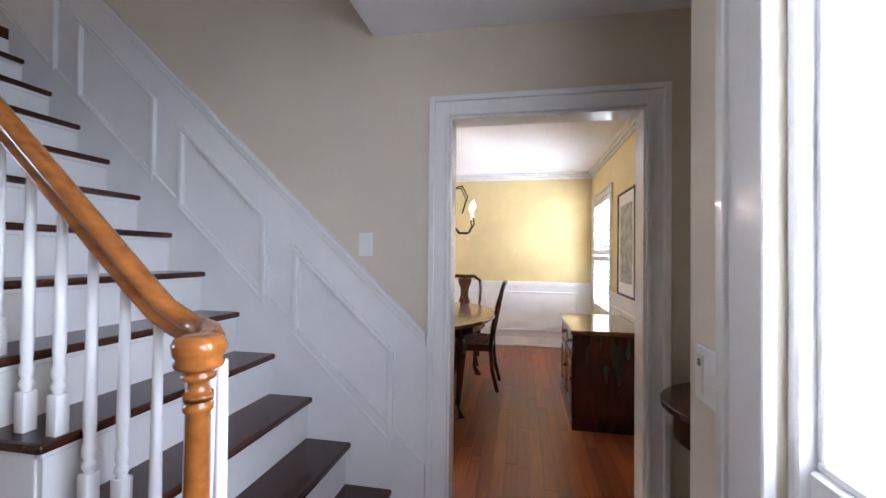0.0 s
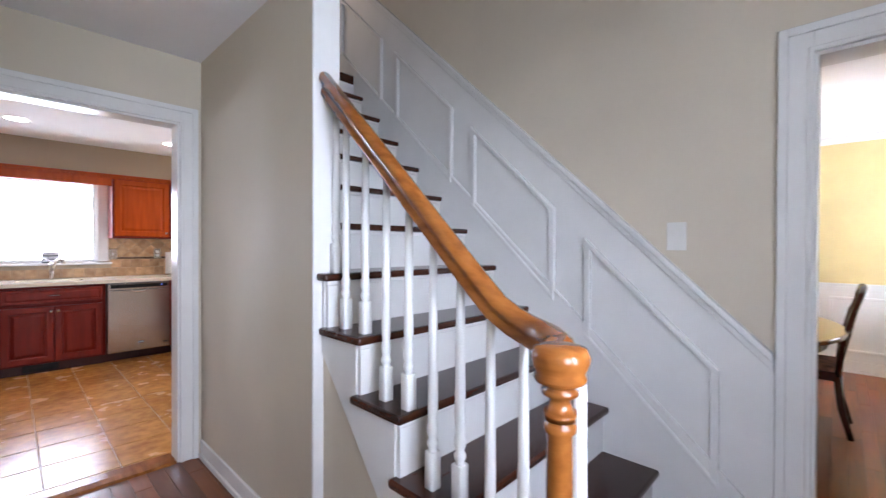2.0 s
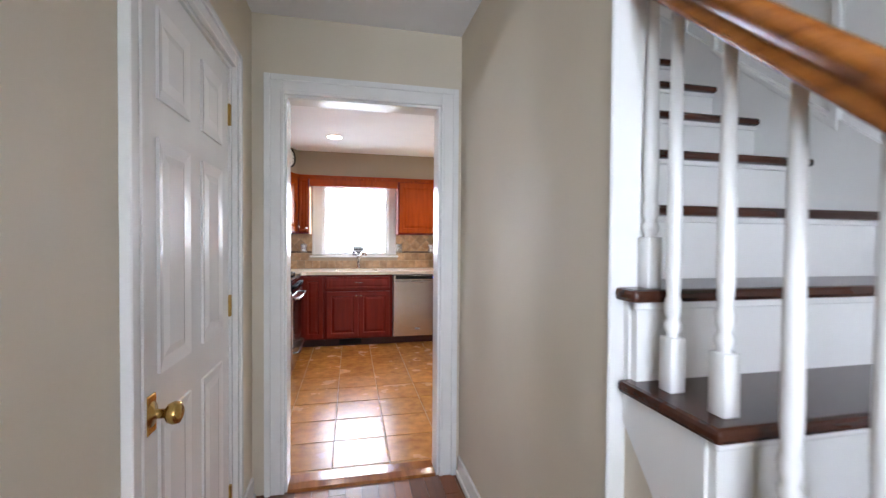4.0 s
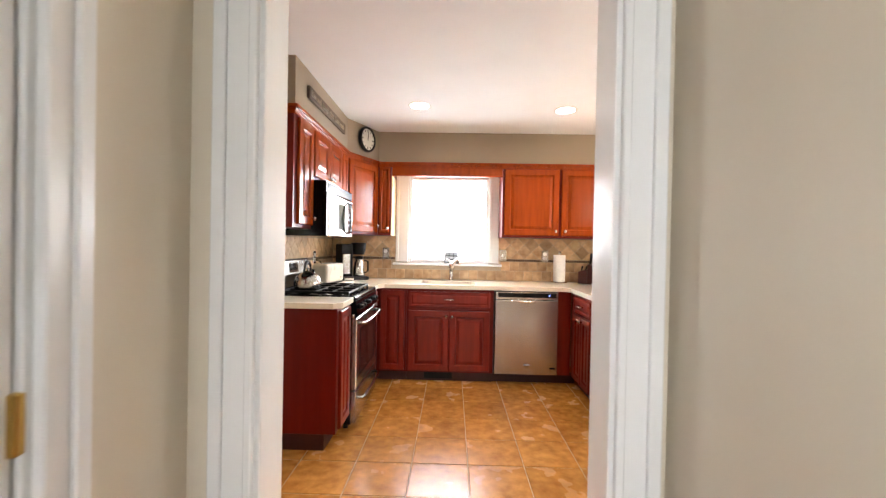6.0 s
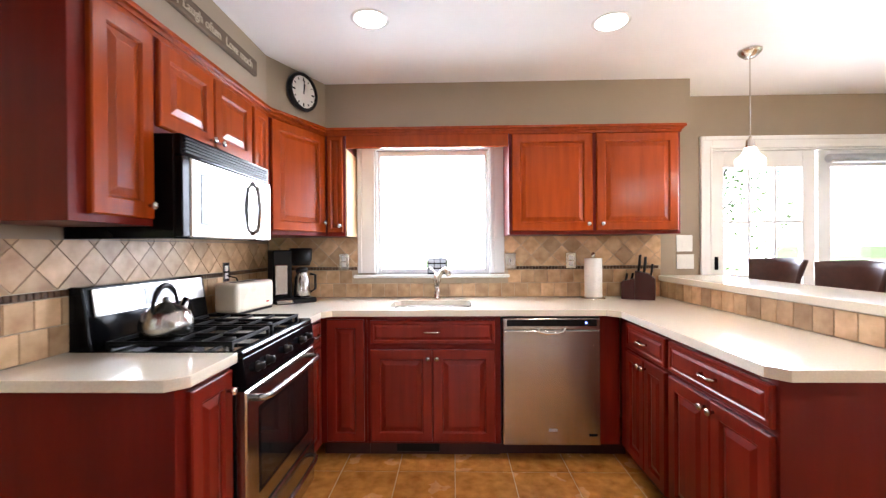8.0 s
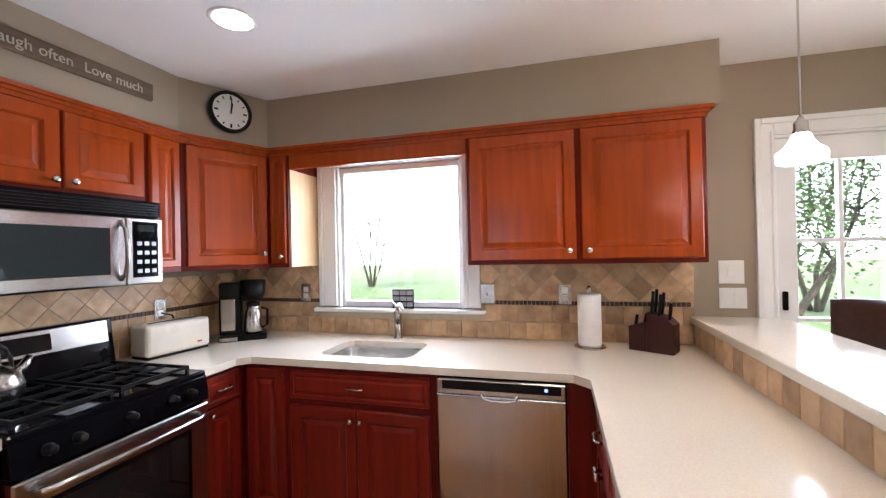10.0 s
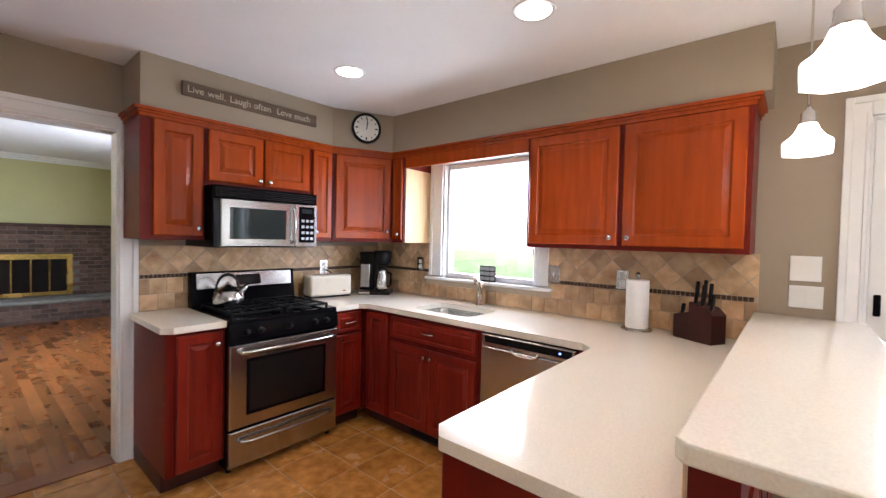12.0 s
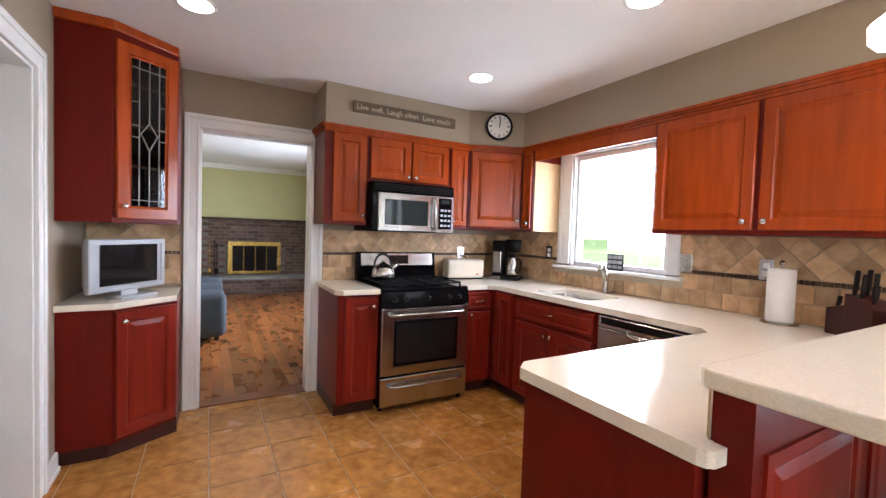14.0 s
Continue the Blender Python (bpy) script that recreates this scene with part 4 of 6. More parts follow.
part("lever", tube([(0.0, 0, 0.175), (-0.02, 0.015, 0.205), (-0.055, 0.03, 0.235)], [0.012, 0.009, 0.007], 8), NICKEL, fa, smooth=True)

# ---- kitchen appliances ----
dw = thing("dishwasher", pose(0.436, 3.775, 0), "stainless steel dishwasher with a dark control strip", "dishwasher")
part("body", box(0.0, 0.594, 0.0, 0.58, 0.10, 0.875), BLACK_PLASTIC, dw)
part("door", box(0.004, 0.59, -0.028, 0.0, 0.105, 0.80, 0.005), STEEL, dw)
cs = part("control_strip", box(0.004, 0.59, -0.028, 0.0, 0.803, 0.872, 0.004), STEEL, dw)
part("display", box(0.03, 0.57, -0.0295, -0.027, 0.825, 0.865, 0.001), BLACK_PLASTIC, cs)
part("indicator", box(0.50, 0.512, -0.031, -0.029, 0.84, 0.852), BLUE_LED, cs)
part("pocket_handle", tube([(0.215, -0.030, 0.815), (0.225, -0.032, 0.79), (0.26, -0.034, 0.782), (0.335, -0.034, 0.782), (0.37, -0.032, 0.79), (0.38, -0.030, 0.815)], 0.008, 8), NICKEL, dw, smooth=True)
part("badge", box(0.28, 0.33, -0.0295, -0.028, 0.19, 0.205), SILVER_PLASTIC, dw)
part("sticker", box(0.52, 0.57, -0.0295, -0.028, 0.16, 0.175), BLACK_PLASTIC, dw)

st = thing("gas_range", pose(-0.64, 2.737, 0, 0, 0, 90), "stainless and black gas range with cast-iron grates", "stove")
W = 0.748
part("body", box(0, W, 0.02, 0.65, 0.03, 0.895, 0.003), BLACK, st)
part("cooktop", box(0, W, -0.005, 0.60, 0.895, 0.925, 0.008), BLACK, st)
cpan = part("control_panel", prism([(-0.02, 0.79), (-0.005, 0.90), (0.04, 0.90), (0.04, 0.79)], 0.0, W, 0.004, turn=Matrix(((0, 0, 1, 0), (1, 0, 0, 0), (0, 1, 0, 0), (0, 0, 0, 1)))), BLACK, st)
for kx in (0.10, 0.19, 0.375, 0.56, 0.65):
    part("burner_knob", lathe([(0.021, 0), (0.021, 0.006), (0.016, 0.010), (0.015, 0.028), (0.009, 0.031)], 14, pose(kx, -0.012, 0.845, 82)), BLACK_PLASTIC, cpan, smooth=True)
od = part("oven_door", ring_panel(W - 0.006, 0.50, [(0, 0), (0, 0.03), (0.006, 0.036), (0.012, 0.036)], 0.003, 0.275, 0.02), STEEL, st)
part("oven_window", box(0.12, W - 0.12, -0.0175, -0.014, 0.365, 0.665, 0.001), DARK_GLASS, od, "dark oven window")
part("window_surround", ring_panel(W - 0.20, 0.34, [(0, 0), (0, 0.002), (0.008, 0.003), (0.012, 0.001)], 0.10, 0.345, -0.0155), BLACK, od)
part("door_handle", tube([(0.06, -0.015, 0.735), (0.065, -0.055, 0.735), (0.10, -0.068, 0.735), (W / 2, -0.072, 0.735), (W - 0.10, -0.068, 0.735), (W - 0.065, -0.055, 0.735), (W - 0.06, -0.015, 0.735)], 0.013, 10), STEEL, od, "steel bar handle", True)
dr = part("warming_drawer", ring_panel(W - 0.006, 0.215, [(0, 0), (0, 0.03), (0.006, 0.036), (0.012, 0.036)], 0.003, 0.045, 0.02), STEEL, st)
part("drawer_handle", tube([(0.06, -0.015, 0.205), (0.07, -0.048, 0.200), (0.12, -0.056, 0.196), (W / 2, -0.058, 0.194), (W - 0.12, -0.056, 0.196), (W - 0.07, -0.048, 0.200), (W - 0.06, -0.015, 0.205)], 0.012, 10), STEEL, dr, "steel bar handle", True)
bg = part("backguard", prism([(0.565, 0.92), (0.60, 1.165), (0.655, 1.165), (0.655, 0.92)], 0.0, W, 0.006, turn=Matrix(((0, 0, 1, 0), (1, 0, 0, 0), (0, 1, 0, 0), (0, 0, 0, 1)))), BLACK, st)
TILT = pose(0, 0.592, 1.10, -8)
fp = part("steel_fascia", box(0.03, W - 0.03, -0.012, -0.003, -0.055, 0.055, 0.003), STEEL, bg)
fp.matrix_basis = TILT
ck = part("clock_display", box(0.29, 0.47, -0.014, -0.011, -0.04, 0.035, 0.001), DARK_GLASS, bg)
ck.matrix_basis = TILT
for gx0, gx1 in ((0.04, 0.36), (0.388, 0.708)):
    bm = bmesh.new()
    z = 0.948
    for q in (0.06, 0.30, 0.54):
        box(gx0, gx1, q - 0.006, q + 0.006, z - 0.008, z + 0.006, 0.002, bm)
    for q in (gx0 + 0.006, (gx0 + gx1) / 2, gx1 - 0.006):
        box(q - 0.006, q + 0.006, 0.06, 0.54, z - 0.008, z + 0.006, 0.002, bm)
    for qx in (gx0 + 0.006, gx1 - 0.006):
        for qy in (0.06, 0.54):
            box(qx - 0.006, qx + 0.006, qy - 0.006, qy + 0.006, 0.924, z, 0, bm)
    for cx in (gx0 + 0.08, gx1 - 0.08):
        for cy in (0.18, 0.42):
            box(cx - 0.075, cx + 0.075, cy - 0.004, cy + 0.004, z - 0.006, z + 0.007, 0.001, bm)
    part("grate", bm, IRON, st, "black cast-iron grate")
    for cy in (0.18, 0.42):
        part("burner", lathe([(0.05, 0.924), (0.05, 0.932), (0.036, 0.934), (0.036, 0.941), (0.01, 0.942)], 18, pose((gx0 + gx1) / 2, cy, 0)), IRON, st, smooth=True)
for fx in (0.03, W - 0.03):
    for fy in (0.06, 0.60):
        part("foot", lathe([(0.018, 0), (0.018, 0.031)], 10, pose(fx, fy, 0)), BLACK_PLASTIC, st)

mw = thing("microwave", pose(-0.855, 2.722, 0, 0, 0, 90), "over-the-range microwave in black and stainless steel", "microwave")
MWW = 0.722
part("body", box(0, MWW, 0.02, 0.44, 1.345, 1.733, 0.004), BLACK, mw)
gr = part("vent_grille", box(0.0, MWW, -0.005, 0.02, 1.655, 1.733, 0.003), BLACK, mw)
for i in range(5):
    part("slat", box(0.02, MWW - 0.02, -0.012, -0.004, 1.667 + i * 0.012, 1.673 + i * 0.012), BLACK_PLASTIC, gr)
md = part("door", box(0.045, 0.545, -0.016, 0.02, 1.35, 1.652, 0.006), STEEL, mw)
part("door_edge", box(0.0, 0.043, -0.010, 0.02, 1.35, 1.652, 0.004), BLACK, mw)
part("door_window", box(0.10, 0.475, -0.0185, -0.015, 1.40, 1.60, 0.002), MIRROR_GLASS, md, "reflective dark door window")
part("door_handle", tube([(0.52, -0.014, 1.375), (0.523, -0.04, 1.40), (0.526, -0.056, 1.50), (0.523, -0.04, 1.60), (0.52, -0.014, 1.63)], 0.010, 10), STEEL, md, "curved steel handle", True)
cp = part("control_panel", box(0.548, MWW, -0.014, 0.02, 1.35, 1.652, 0.004), STEEL, mw)
part("keypad", box(0.575, MWW - 0.025, -0.016, -0.013, 1.38, 1.635, 0.002), BLACK, cp)
part("display", box(0.595, MWW - 0.045, -0.0175, -0.0155, 1.59, 1.62), MIRROR_GLASS, cp)
for i in range(4):
    for k in range(3):
        part("button", box(0.594 + k * 0.035, 0.616 + k * 0.035, -0.0175, -0.0155, 1.40 + i * 0.042, 1.418 + i * 0.042), SILVER_PLASTIC, cp)

# ---- angled cabinets in the corner ----
PLAN = [(-1.298, 0.932), (-0.70, 0.932), (-0.70, 1.17), (-0.92, 1.465), (-1.298, 1.465)]


def grown(d):
    return [(-1.298, 0.932), (-0.70 + d, 0.932), (-0.70 + d, 1.17 + d * 0.4), (-0.92 + d * 0.6, 1.465), (-1.298, 1.465)]


cb = thing("corner_base_cabinet", None, "angled cherry base cabinet beside the family room doorway", "cabinet")
part("body", prism(PLAN, 0.10, 0.865), CHERRY_SHADE_SIDE, cb)
part("toe_kick", prism(grown(-0.06), 0, 0.10), TOEKICK, cb)
ev = Vector((-0.22, 0.295))
ang2 = math.degrees(math.atan2(ev.y, ev.x))
d = part("door", ring_panel(ev.length - 0.03, 0.72, door_profile(), 0.015, 0.125, -0.001), CHERRY_DIM, cb)
d.matrix_basis = pose(-0.70, 1.17, 0, 0, 0, ang2)
add_knob(d, 0.05, -0.02, 0.79)
solid("corner_countertop", prism(grown(0.03), 0.865, 0.90, 0.003), QUARTZ, "angled cream quartz countertop under a small television", "countertop")
cu = thing("corner_display_cabinet", None, "tall angled cherry cabinet with a leaded glass door", "cabinet")
part("body", prism(PLAN, 1.345, 2.385), CHERRY_SHADE_SIDE, cu)
part("crown", prism(grown(0.025), 2.385, 2.438, 0.006), CHERRY, cu)
gd = part("door", ring_panel(ev.length - 0.03, 0.98, [(0, 0), (0, 0.014), (0.005, 0.019), (0.06, 0.019), (0.065, 0.012), (0.075, 0.010)], 0.015, 1.37, -0.001), CHERRY, cu)
gd.matrix_basis = pose(-0.70, 1.17, 0, 0, 0, ang2)
gx0, gx1, gz0, gz1 = 0.092, ev.length - 0.092, 1.445, 2.275
# Black sheet in place of the shade inside the cabinet.
part("backing", box(gx0, gx1, -0.013, -0.0115, gz0, gz1), BLACK, gd, "black sheet for the shaded interior behind the glass")
part("leaded_glass", box(gx0, gx1, -0.017, -0.0145, gz0, gz1), LEADED, gd)
bm = bmesh.new()
gw, gh = gx1 - gx0, gz1 - gz0


def came(u0, v0, u1, v1):
    tube([(gx0 + gw * u0, -0.019, gz0 + gh * v0), (gx0 + gw * u1, -0.019, gz0 + gh * v1)], 0.0022, 6, bm)


for q in (0.2, 0.8):
    came(q, 0, q, 1)
came(0.5, 0, 0.5, 0.39)
came(0.5, 0.58, 0.5, 1)
for v in (0.04, 0.94):
    came(0, v, 1, v)
for v in (0.47, 0.55, 0.71):
    came(0, v, 0.2, v)
    came(0.8, v, 1, v)
for u in (0.25, 0.75):
    came(0.5, 0.39, u, 0.50)
    came(0.5, 0.58, u, 0.50)
    came(u, 0.50, 0.2 if u < 0.5 else 0.8, 0.50)
part("lead_came", bm, LEAD, gd, "grey lead lines")
for q in (0.27, 0.55, 0.82):
    part("shelf_edge", box(gx0, gx1, -0.0142, -0.0132, gz0 + (gz1 - gz0) * q - 0.009, gz0 + (gz1 - gz0) * q + 0.009), MAPLE_RAW, gd)
add_knob(gd, 0.045, -0.02, 1.44)

tv = thing("small_television", pose(-0.925, 1.215, 0.90, 0, 0, 144), "small silver flat television with a dark screen", "television")
part("foot", prism([(-0.13, -0.08), (0.13, -0.08), (0.10, 0.06), (-0.10, 0.06)], 0.0, 0.015, 0.004), SILVER_PLASTIC, tv)
part("neck", box(-0.06, 0.06, -0.01, 0.03, 0.012, 0.06, 0.004), SILVER_PLASTIC, tv)
part("case", ring_panel(0.53, 0.305, [(0.04, -0.07), (0, -0.01), (0, 0.012), (0.006, 0.018), (0.03, 0.018), (0.034, 0.012)], -0.265, 0.045, 0.0), SILVER_PLASTIC, tv)
part("screen", box(-0.20, 0.20, -0.0155, -0.0125, 0.082, 0.317), DARK_GLASS, tv, "dark blank screen")
solid("tv_cable", tube([(-1.24, 0.95, 1.08), (-1.15, 1.02, 1.075), (-1.05, 1.08, 1.06), (-0.97, 1.12, 1.05), (-0.95, 1.16, 1.05)], 0.004, 6), WHITE_PLASTIC, "thin pale cable behind the television", "cable", smooth=True)

# ---- kitchen things ----
for lx, ly in DOWNLIGHTS:
    dl = thing("recessed_downlight", pose(lx, ly, H), "lit round recessed ceiling downlight with a white trim ring", "ceiling light", "recessed downlights")
    b = lathe([(0.075, -0.002), (0.092, -0.004), (0.095, -0.001), (0.095, -0.0005)], 28)
    part("trim_ring", b, TRIM, dl, smooth=True)
    part("lens", lathe([(0.074, -0.006), (0.074, -0.0045), (0.06, -0.0042)], 28), LAMP_WHITE, dl, "glowing lens")
for lx, ly in PENDANTS:
    pd = thing("pendant_lamp", pose(lx, ly, 0), "lit pendant lamp with a white glass bell shade", "pendant lamp", "pendant lamps")
    part("canopy", lathe([(0.006, H - 0.045), (0.03, H - 0.042), (0.055, H - 0.02), (0.062, H - 0.006), (0.062, H - 0.001)], 24), NICKEL, pd, "brushed nickel canopy", True)
    part("rod", lathe([(0.004, 1.93), (0.004, H - 0.04)], 8), NICKEL, pd)
    part("socket", lathe([(0.02, 1.865), (0.027, 1.88), (0.022, 1.89), (0.022, 1.915), (0.012, 1.925), (0.006, 1.94)], 16), NICKEL, pd, smooth=True)
    prof = [(0.024, 1.878), (0.030, 1.868), (0.037, 1.850), (0.052, 1.828), (0.072, 1.812), (0.077, 1.803), (0.075, 1.768), (0.070, 1.766)]
    sh = part("shade", lathe(prof, 8, pose(0, 0, 0, 0, 0, 22.5)), SHADE_WHITE, pd, "white opal glass shade")
    sh.visible_shadow = False

ck = thing("wall_clock", pose(-0.828, 3.872, 2.305, 0, 0, ang) , "round black-rimmed wall clock with a white face", "clock")
part("rim", lathe([(0.118, 0), (0.122, 0.02), (0.118, 0.034), (0.104, 0.036), (0.100, 0.024), (0.100, 0.022)], 36, pose(0, 0, 0, 90)), BLACK_PLASTIC, ck, "black rim", True)
part("face", lathe([(0.101, 0.018), (0.101, 0.0235), (0.02, 0.0238)], 36, pose(0, 0, 0, 90)), CLOCK_FACE, ck)
for i in range(12):
    mk = part("hour_mark", box(-0.0035, 0.0035, -0.026, -0.0242, 0.076, 0.090) if i % 3 else box(-0.005, 0.005, -0.026, -0.0242, 0.070, 0.092), BLACK_PLASTIC, ck)
    mk.matrix_basis = pose(0, 0, 0, 0, 30 * i)
for ln, wd, a in ((0.075, 0.003, 4), (0.05, 0.004, 10)):
    h = part("clock_hand", box(-wd, wd, -0.0285, -0.0265, -0.012, ln), BLACK_PLASTIC, ck)
    h.matrix_basis = pose(0, 0, 0, 0, a)


def lettering(text, size, m, mat, parent, name="lettering", deep=0.002):
    cu = bpy.data.curves.new(name, "FONT")
    cu.body, cu.size, cu.extrude = text, size, deep
    cu.align_y = "CENTER"
    tmp = new("scratch_text", cu)
    me = bpy.data.meshes.new_from_object(tmp)
    bpy.data.objects.remove(tmp)
    me.materials.append(mat)
    ob = new(name, me)
    ob.parent, ob.matrix_basis = parent, m
    return ob


sg = thing("wall_sign", pose(-0.945, 3.03, 2.29, 0, 0, 90), "long brown wooden sign with pale lettering", "sign")
part("board", box(-0.45, 0.45, -0.022, -0.001, -0.042, 0.042, 0.004), SIGN_WOOD, sg)
at = -0.425
for word in ("Live", "well,", "Laugh", "often", "Love", "much"):
    o = lettering(word, 0.058, pose(at, -0.023, -0.002, 90), SIGN_LETTER, sg, "word")
    at += o.dimensions.x + (0.045 if word == "often" else 0.025)

ket = thing("kettle", pose(-1.03, 2.895, 0.956), "polished steel whistling kettle on the stove", "kettle")
part("body", lathe([(0.085, 0), (0.095, 0.01), (0.098, 0.05), (0.085, 0.09), (0.055, 0.115), (0.035, 0.122), (0.03, 0.13), (0.012, 0.135), (0.014, 0.15), (0.006, 0.155)], 28), STEEL, ket, smooth=True)
part("spout", tube([(0.0, 0.075, 0.07), (0.0, 0.105, 0.10), (0.0, 0.125, 0.135)], [0.026, 0.018, 0.013], 12), STEEL, ket, smooth=True)
part("handle", tube(arc(9, lambda u: (0, 0.075 * math.cos(math.pi * u) - 0.005, 0.10 + 0.105 * math.sin(math.pi * u))), [0.006, 0.008, 0.010, 0.011, 0.011, 0.011, 0.010, 0.008, 0.006], 10), BLACK_PLASTIC, ket, "black arched handle", True)

to = thing("toaster", pose(-1.13, 3.74, CTOP, 0, 0, 82), "long cream two-slot toaster", "toaster")
part("body", box(-0.185, 0.185, -0.075, 0.075, 0.012, 0.185, 0.022, seg=3), CREAM_PLASTIC, to, smooth=False)
part("base", box(-0.175, 0.175, -0.068, 0.068, 0.0, 0.014, 0.003), BLACK_PLASTIC, to)
part("slot", box(-0.13, 0.15, -0.018, 0.018, 0.183, 0.1862), BLACK_PLASTIC, to, "dark bread slot")
part("lever", box(0.183, 0.205, -0.018, 0.018, 0.10, 0.115, 0.004), BLACK_PLASTIC, to)
part("red_button", box(0.10, 0.125, -0.0765, -0.0745, 0.045, 0.055), material("red_button", (0.5, 0.03, 0.02), 0.4), to)
solid("power_cable", tube([(-1.24, 3.80, 0.93), (-1.20, 3.86, 1.0), (-1.24, 3.84, 1.12), (-1.285, 3.80, 1.14)], 0.005, 6), BLACK_PLASTIC, "black toaster cord at the outlet", "cord", smooth=True)

cm = thing("coffee_maker", pose(-1.005, 4.175, CTOP, 0, 0, 38), "black and steel drip coffee maker with a thermal jug", "coffee maker")
part("base", box(-0.15, 0.13, -0.12, 0.10, 0, 0.035, 0.006), BLACK_PLASTIC, cm)
part("front_trim", box(-0.145, -0.04, -0.124, -0.10, 0.004, 0.032, 0.003), STEEL, cm)
part("tank", box(-0.15, -0.02, -0.05, 0.10, 0.035, 0.37, 0.008), BLACK_PLASTIC, cm)
part("tank_front", box(-0.14, -0.055, -0.07, -0.049, 0.06, 0.27, 0.006), STEEL, cm, "brushed steel column")
part("brew_head", lathe([(0.06, 0.26), (0.075, 0.30), (0.08, 0.38), (0.07, 0.385)], 20, pose(0.05, -0.02, 0)), BLACK_PLASTIC, cm, smooth=True)
part("jug", lathe([(0.055, 0.036), (0.06, 0.05), (0.05, 0.17), (0.036, 0.20), (0.042, 0.215)], 20, pose(0.05, -0.04, 0)), STEEL, cm, "steel thermal jug", True)
part("jug_lid", lathe([(0.043, 0.215), (0.043, 0.24), (0.02, 0.25)], 18, pose(0.05, -0.04, 0)), BLACK_PLASTIC, cm, smooth=True)
part("jug_handle", tube([(0.10, -0.06, 0.20), (0.135, -0.075, 0.19), (0.135, -0.075, 0.09), (0.105, -0.06, 0.07)], 0.009, 8), BLACK_PLASTIC, cm, smooth=True)

pt = thing("paper_towel_holder", pose(1.165, 4.285, CTOP), "white paper towel roll on a steel stand", "paper towels")
part("base", lathe([(0.083, 0), (0.085, 0.006), (0.078, 0.012), (0.02, 0.015)], 24), NICKEL, pt, smooth=True)
part("roll", lathe([(0.02, 0.016), (0.060, 0.016), (0.062, 0.02), (0.062, 0.29), (0.060, 0.294), (0.02, 0.294)], 32), PAPER, pt, "white paper roll", True)
part("post", lathe([(0.007, 0.01), (0.007, 0.305), (0.013, 0.312), (0.015, 0.325), (0.007, 0.338)], 14), NICKEL, pt, smooth=True)

kb = thing("knife_block", pose(1.48, 4.26, CTOP, 0, 0, -28), "dark wooden knife block full of black-handled knives", "knife block")
part("block", prism([(-0.02, 0), (0.11, 0), (0.11, 0.15), (0.07, 0.185), (-0.02, 0.205)], -0.055, 0.055, 0.004, turn=Matrix(((1, 0, 0, 0), (0, 0, 1, 0), (0, 1, 0, 0), (0, 0, 0, 1)))), KNIFE_WOOD, kb)
part("front_tier", prism([(-0.11, 0), (-0.021, 0), (-0.021, 0.15), (-0.11, 0.125)], -0.052, 0.052, 0.004, turn=Matrix(((1, 0, 0, 0), (0, 0, 1, 0), (0, 1, 0, 0), (0, 0, 0, 1)))), KNIFE_WOOD, kb)
for kx, ky, z0, ln in ((0.0, -0.03, 0.19, 0.125), (0.0, 0.03, 0.19, 0.13), (0.035, -0.03, 0.18, 0.12), (0.035, 0.025, 0.18, 0.125), (0.08, -0.02, 0.165, 0.09), (-0.085, -0.02, 0.125, 0.06), (-0.05, 0.02, 0.135, 0.05)):
    part("knife_handle", tube([(kx, ky, z0), (kx + 0.008, ky, z0 + ln * 0.5), (kx + 0.012, ky, z0 + ln)], [0.010, 0.012, 0.011], 8, flat=0.7), BLACK_PLASTIC, kb, smooth=True)

sc = thing("soap_caddy", pose(0.02, 4.43, 1.10), "small dark wire sponge holder on the window sill", "sponge holder")
part("back_panel", box(-0.075, 0.075, -0.012, -0.004, 0, 0.125, 0.003), BLACK_PLASTIC, sc)
for i in range(3):
    for k in range(3):
        part("cell", box(-0.068 + k * 0.047, -0.026 + k * 0.047, -0.016, -0.0115, 0.012 + i * 0.038, 0.04 + i * 0.038, 0.002), SILVER_PLASTIC, sc)


def plate(name, m, w, h, mat, label, toggles, cat="switch", group=""):
    p = thing(name, m, label, cat, group)
    part("cover", box(-w / 2, w / 2, -0.007, 0, -h / 2, h / 2, 0.002), mat, p)
    for a, b, c, d, mt in toggles:
        part("insert", box(a, b, -0.010, -0.006, c, d, 0.001), mt, p)
    return p


OUT = [(-0.017, 0.017, 0.006, 0.04, WHITE_PLASTIC), (-0.017, 0.017, -0.04, -0.006, WHITE_PLASTIC)]
for ox in (-0.70, 1.04):
    plate("wall_outlet", pose(ox, 4.418, 1.20), 0.075, 0.12, NICKEL, "nickel outlet plate on the tiled splashback", OUT, "outlet", "splashback outlets")
plate("light_switch", pose(0.58, 4.418, 1.20), 0.085, 0.12, NICKEL, "nickel switch plate on the tiled splashback", [(-0.005, 0.005, -0.015, 0.015, WHITE_PLASTIC)])
plate("wall_outlet", pose(-1.288, 3.80, 1.16, 0, 0, 90), 0.075, 0.12, NICKEL, "nickel outlet plate behind the toaster", OUT, "outlet", "splashback outlets")
plate("light_switch", pose(1.90, 4.43, 1.325), 0.12, 0.125, WHITE_PLASTIC, "white switch plate beside the patio door", [(-0.02, 0.02, -0.025, 0.025, WHITE_PLASTIC)])
plate("light_switch", pose(1.905, 4.43, 1.185), 0.13, 0.11, WHITE_PLASTIC, "white double switch plate beside the patio door", [(-0.05, -0.004, -0.035, 0.035, WHITE_PLASTIC), (0.004, 0.05, -0.035, 0.035, WHITE_PLASTIC)])
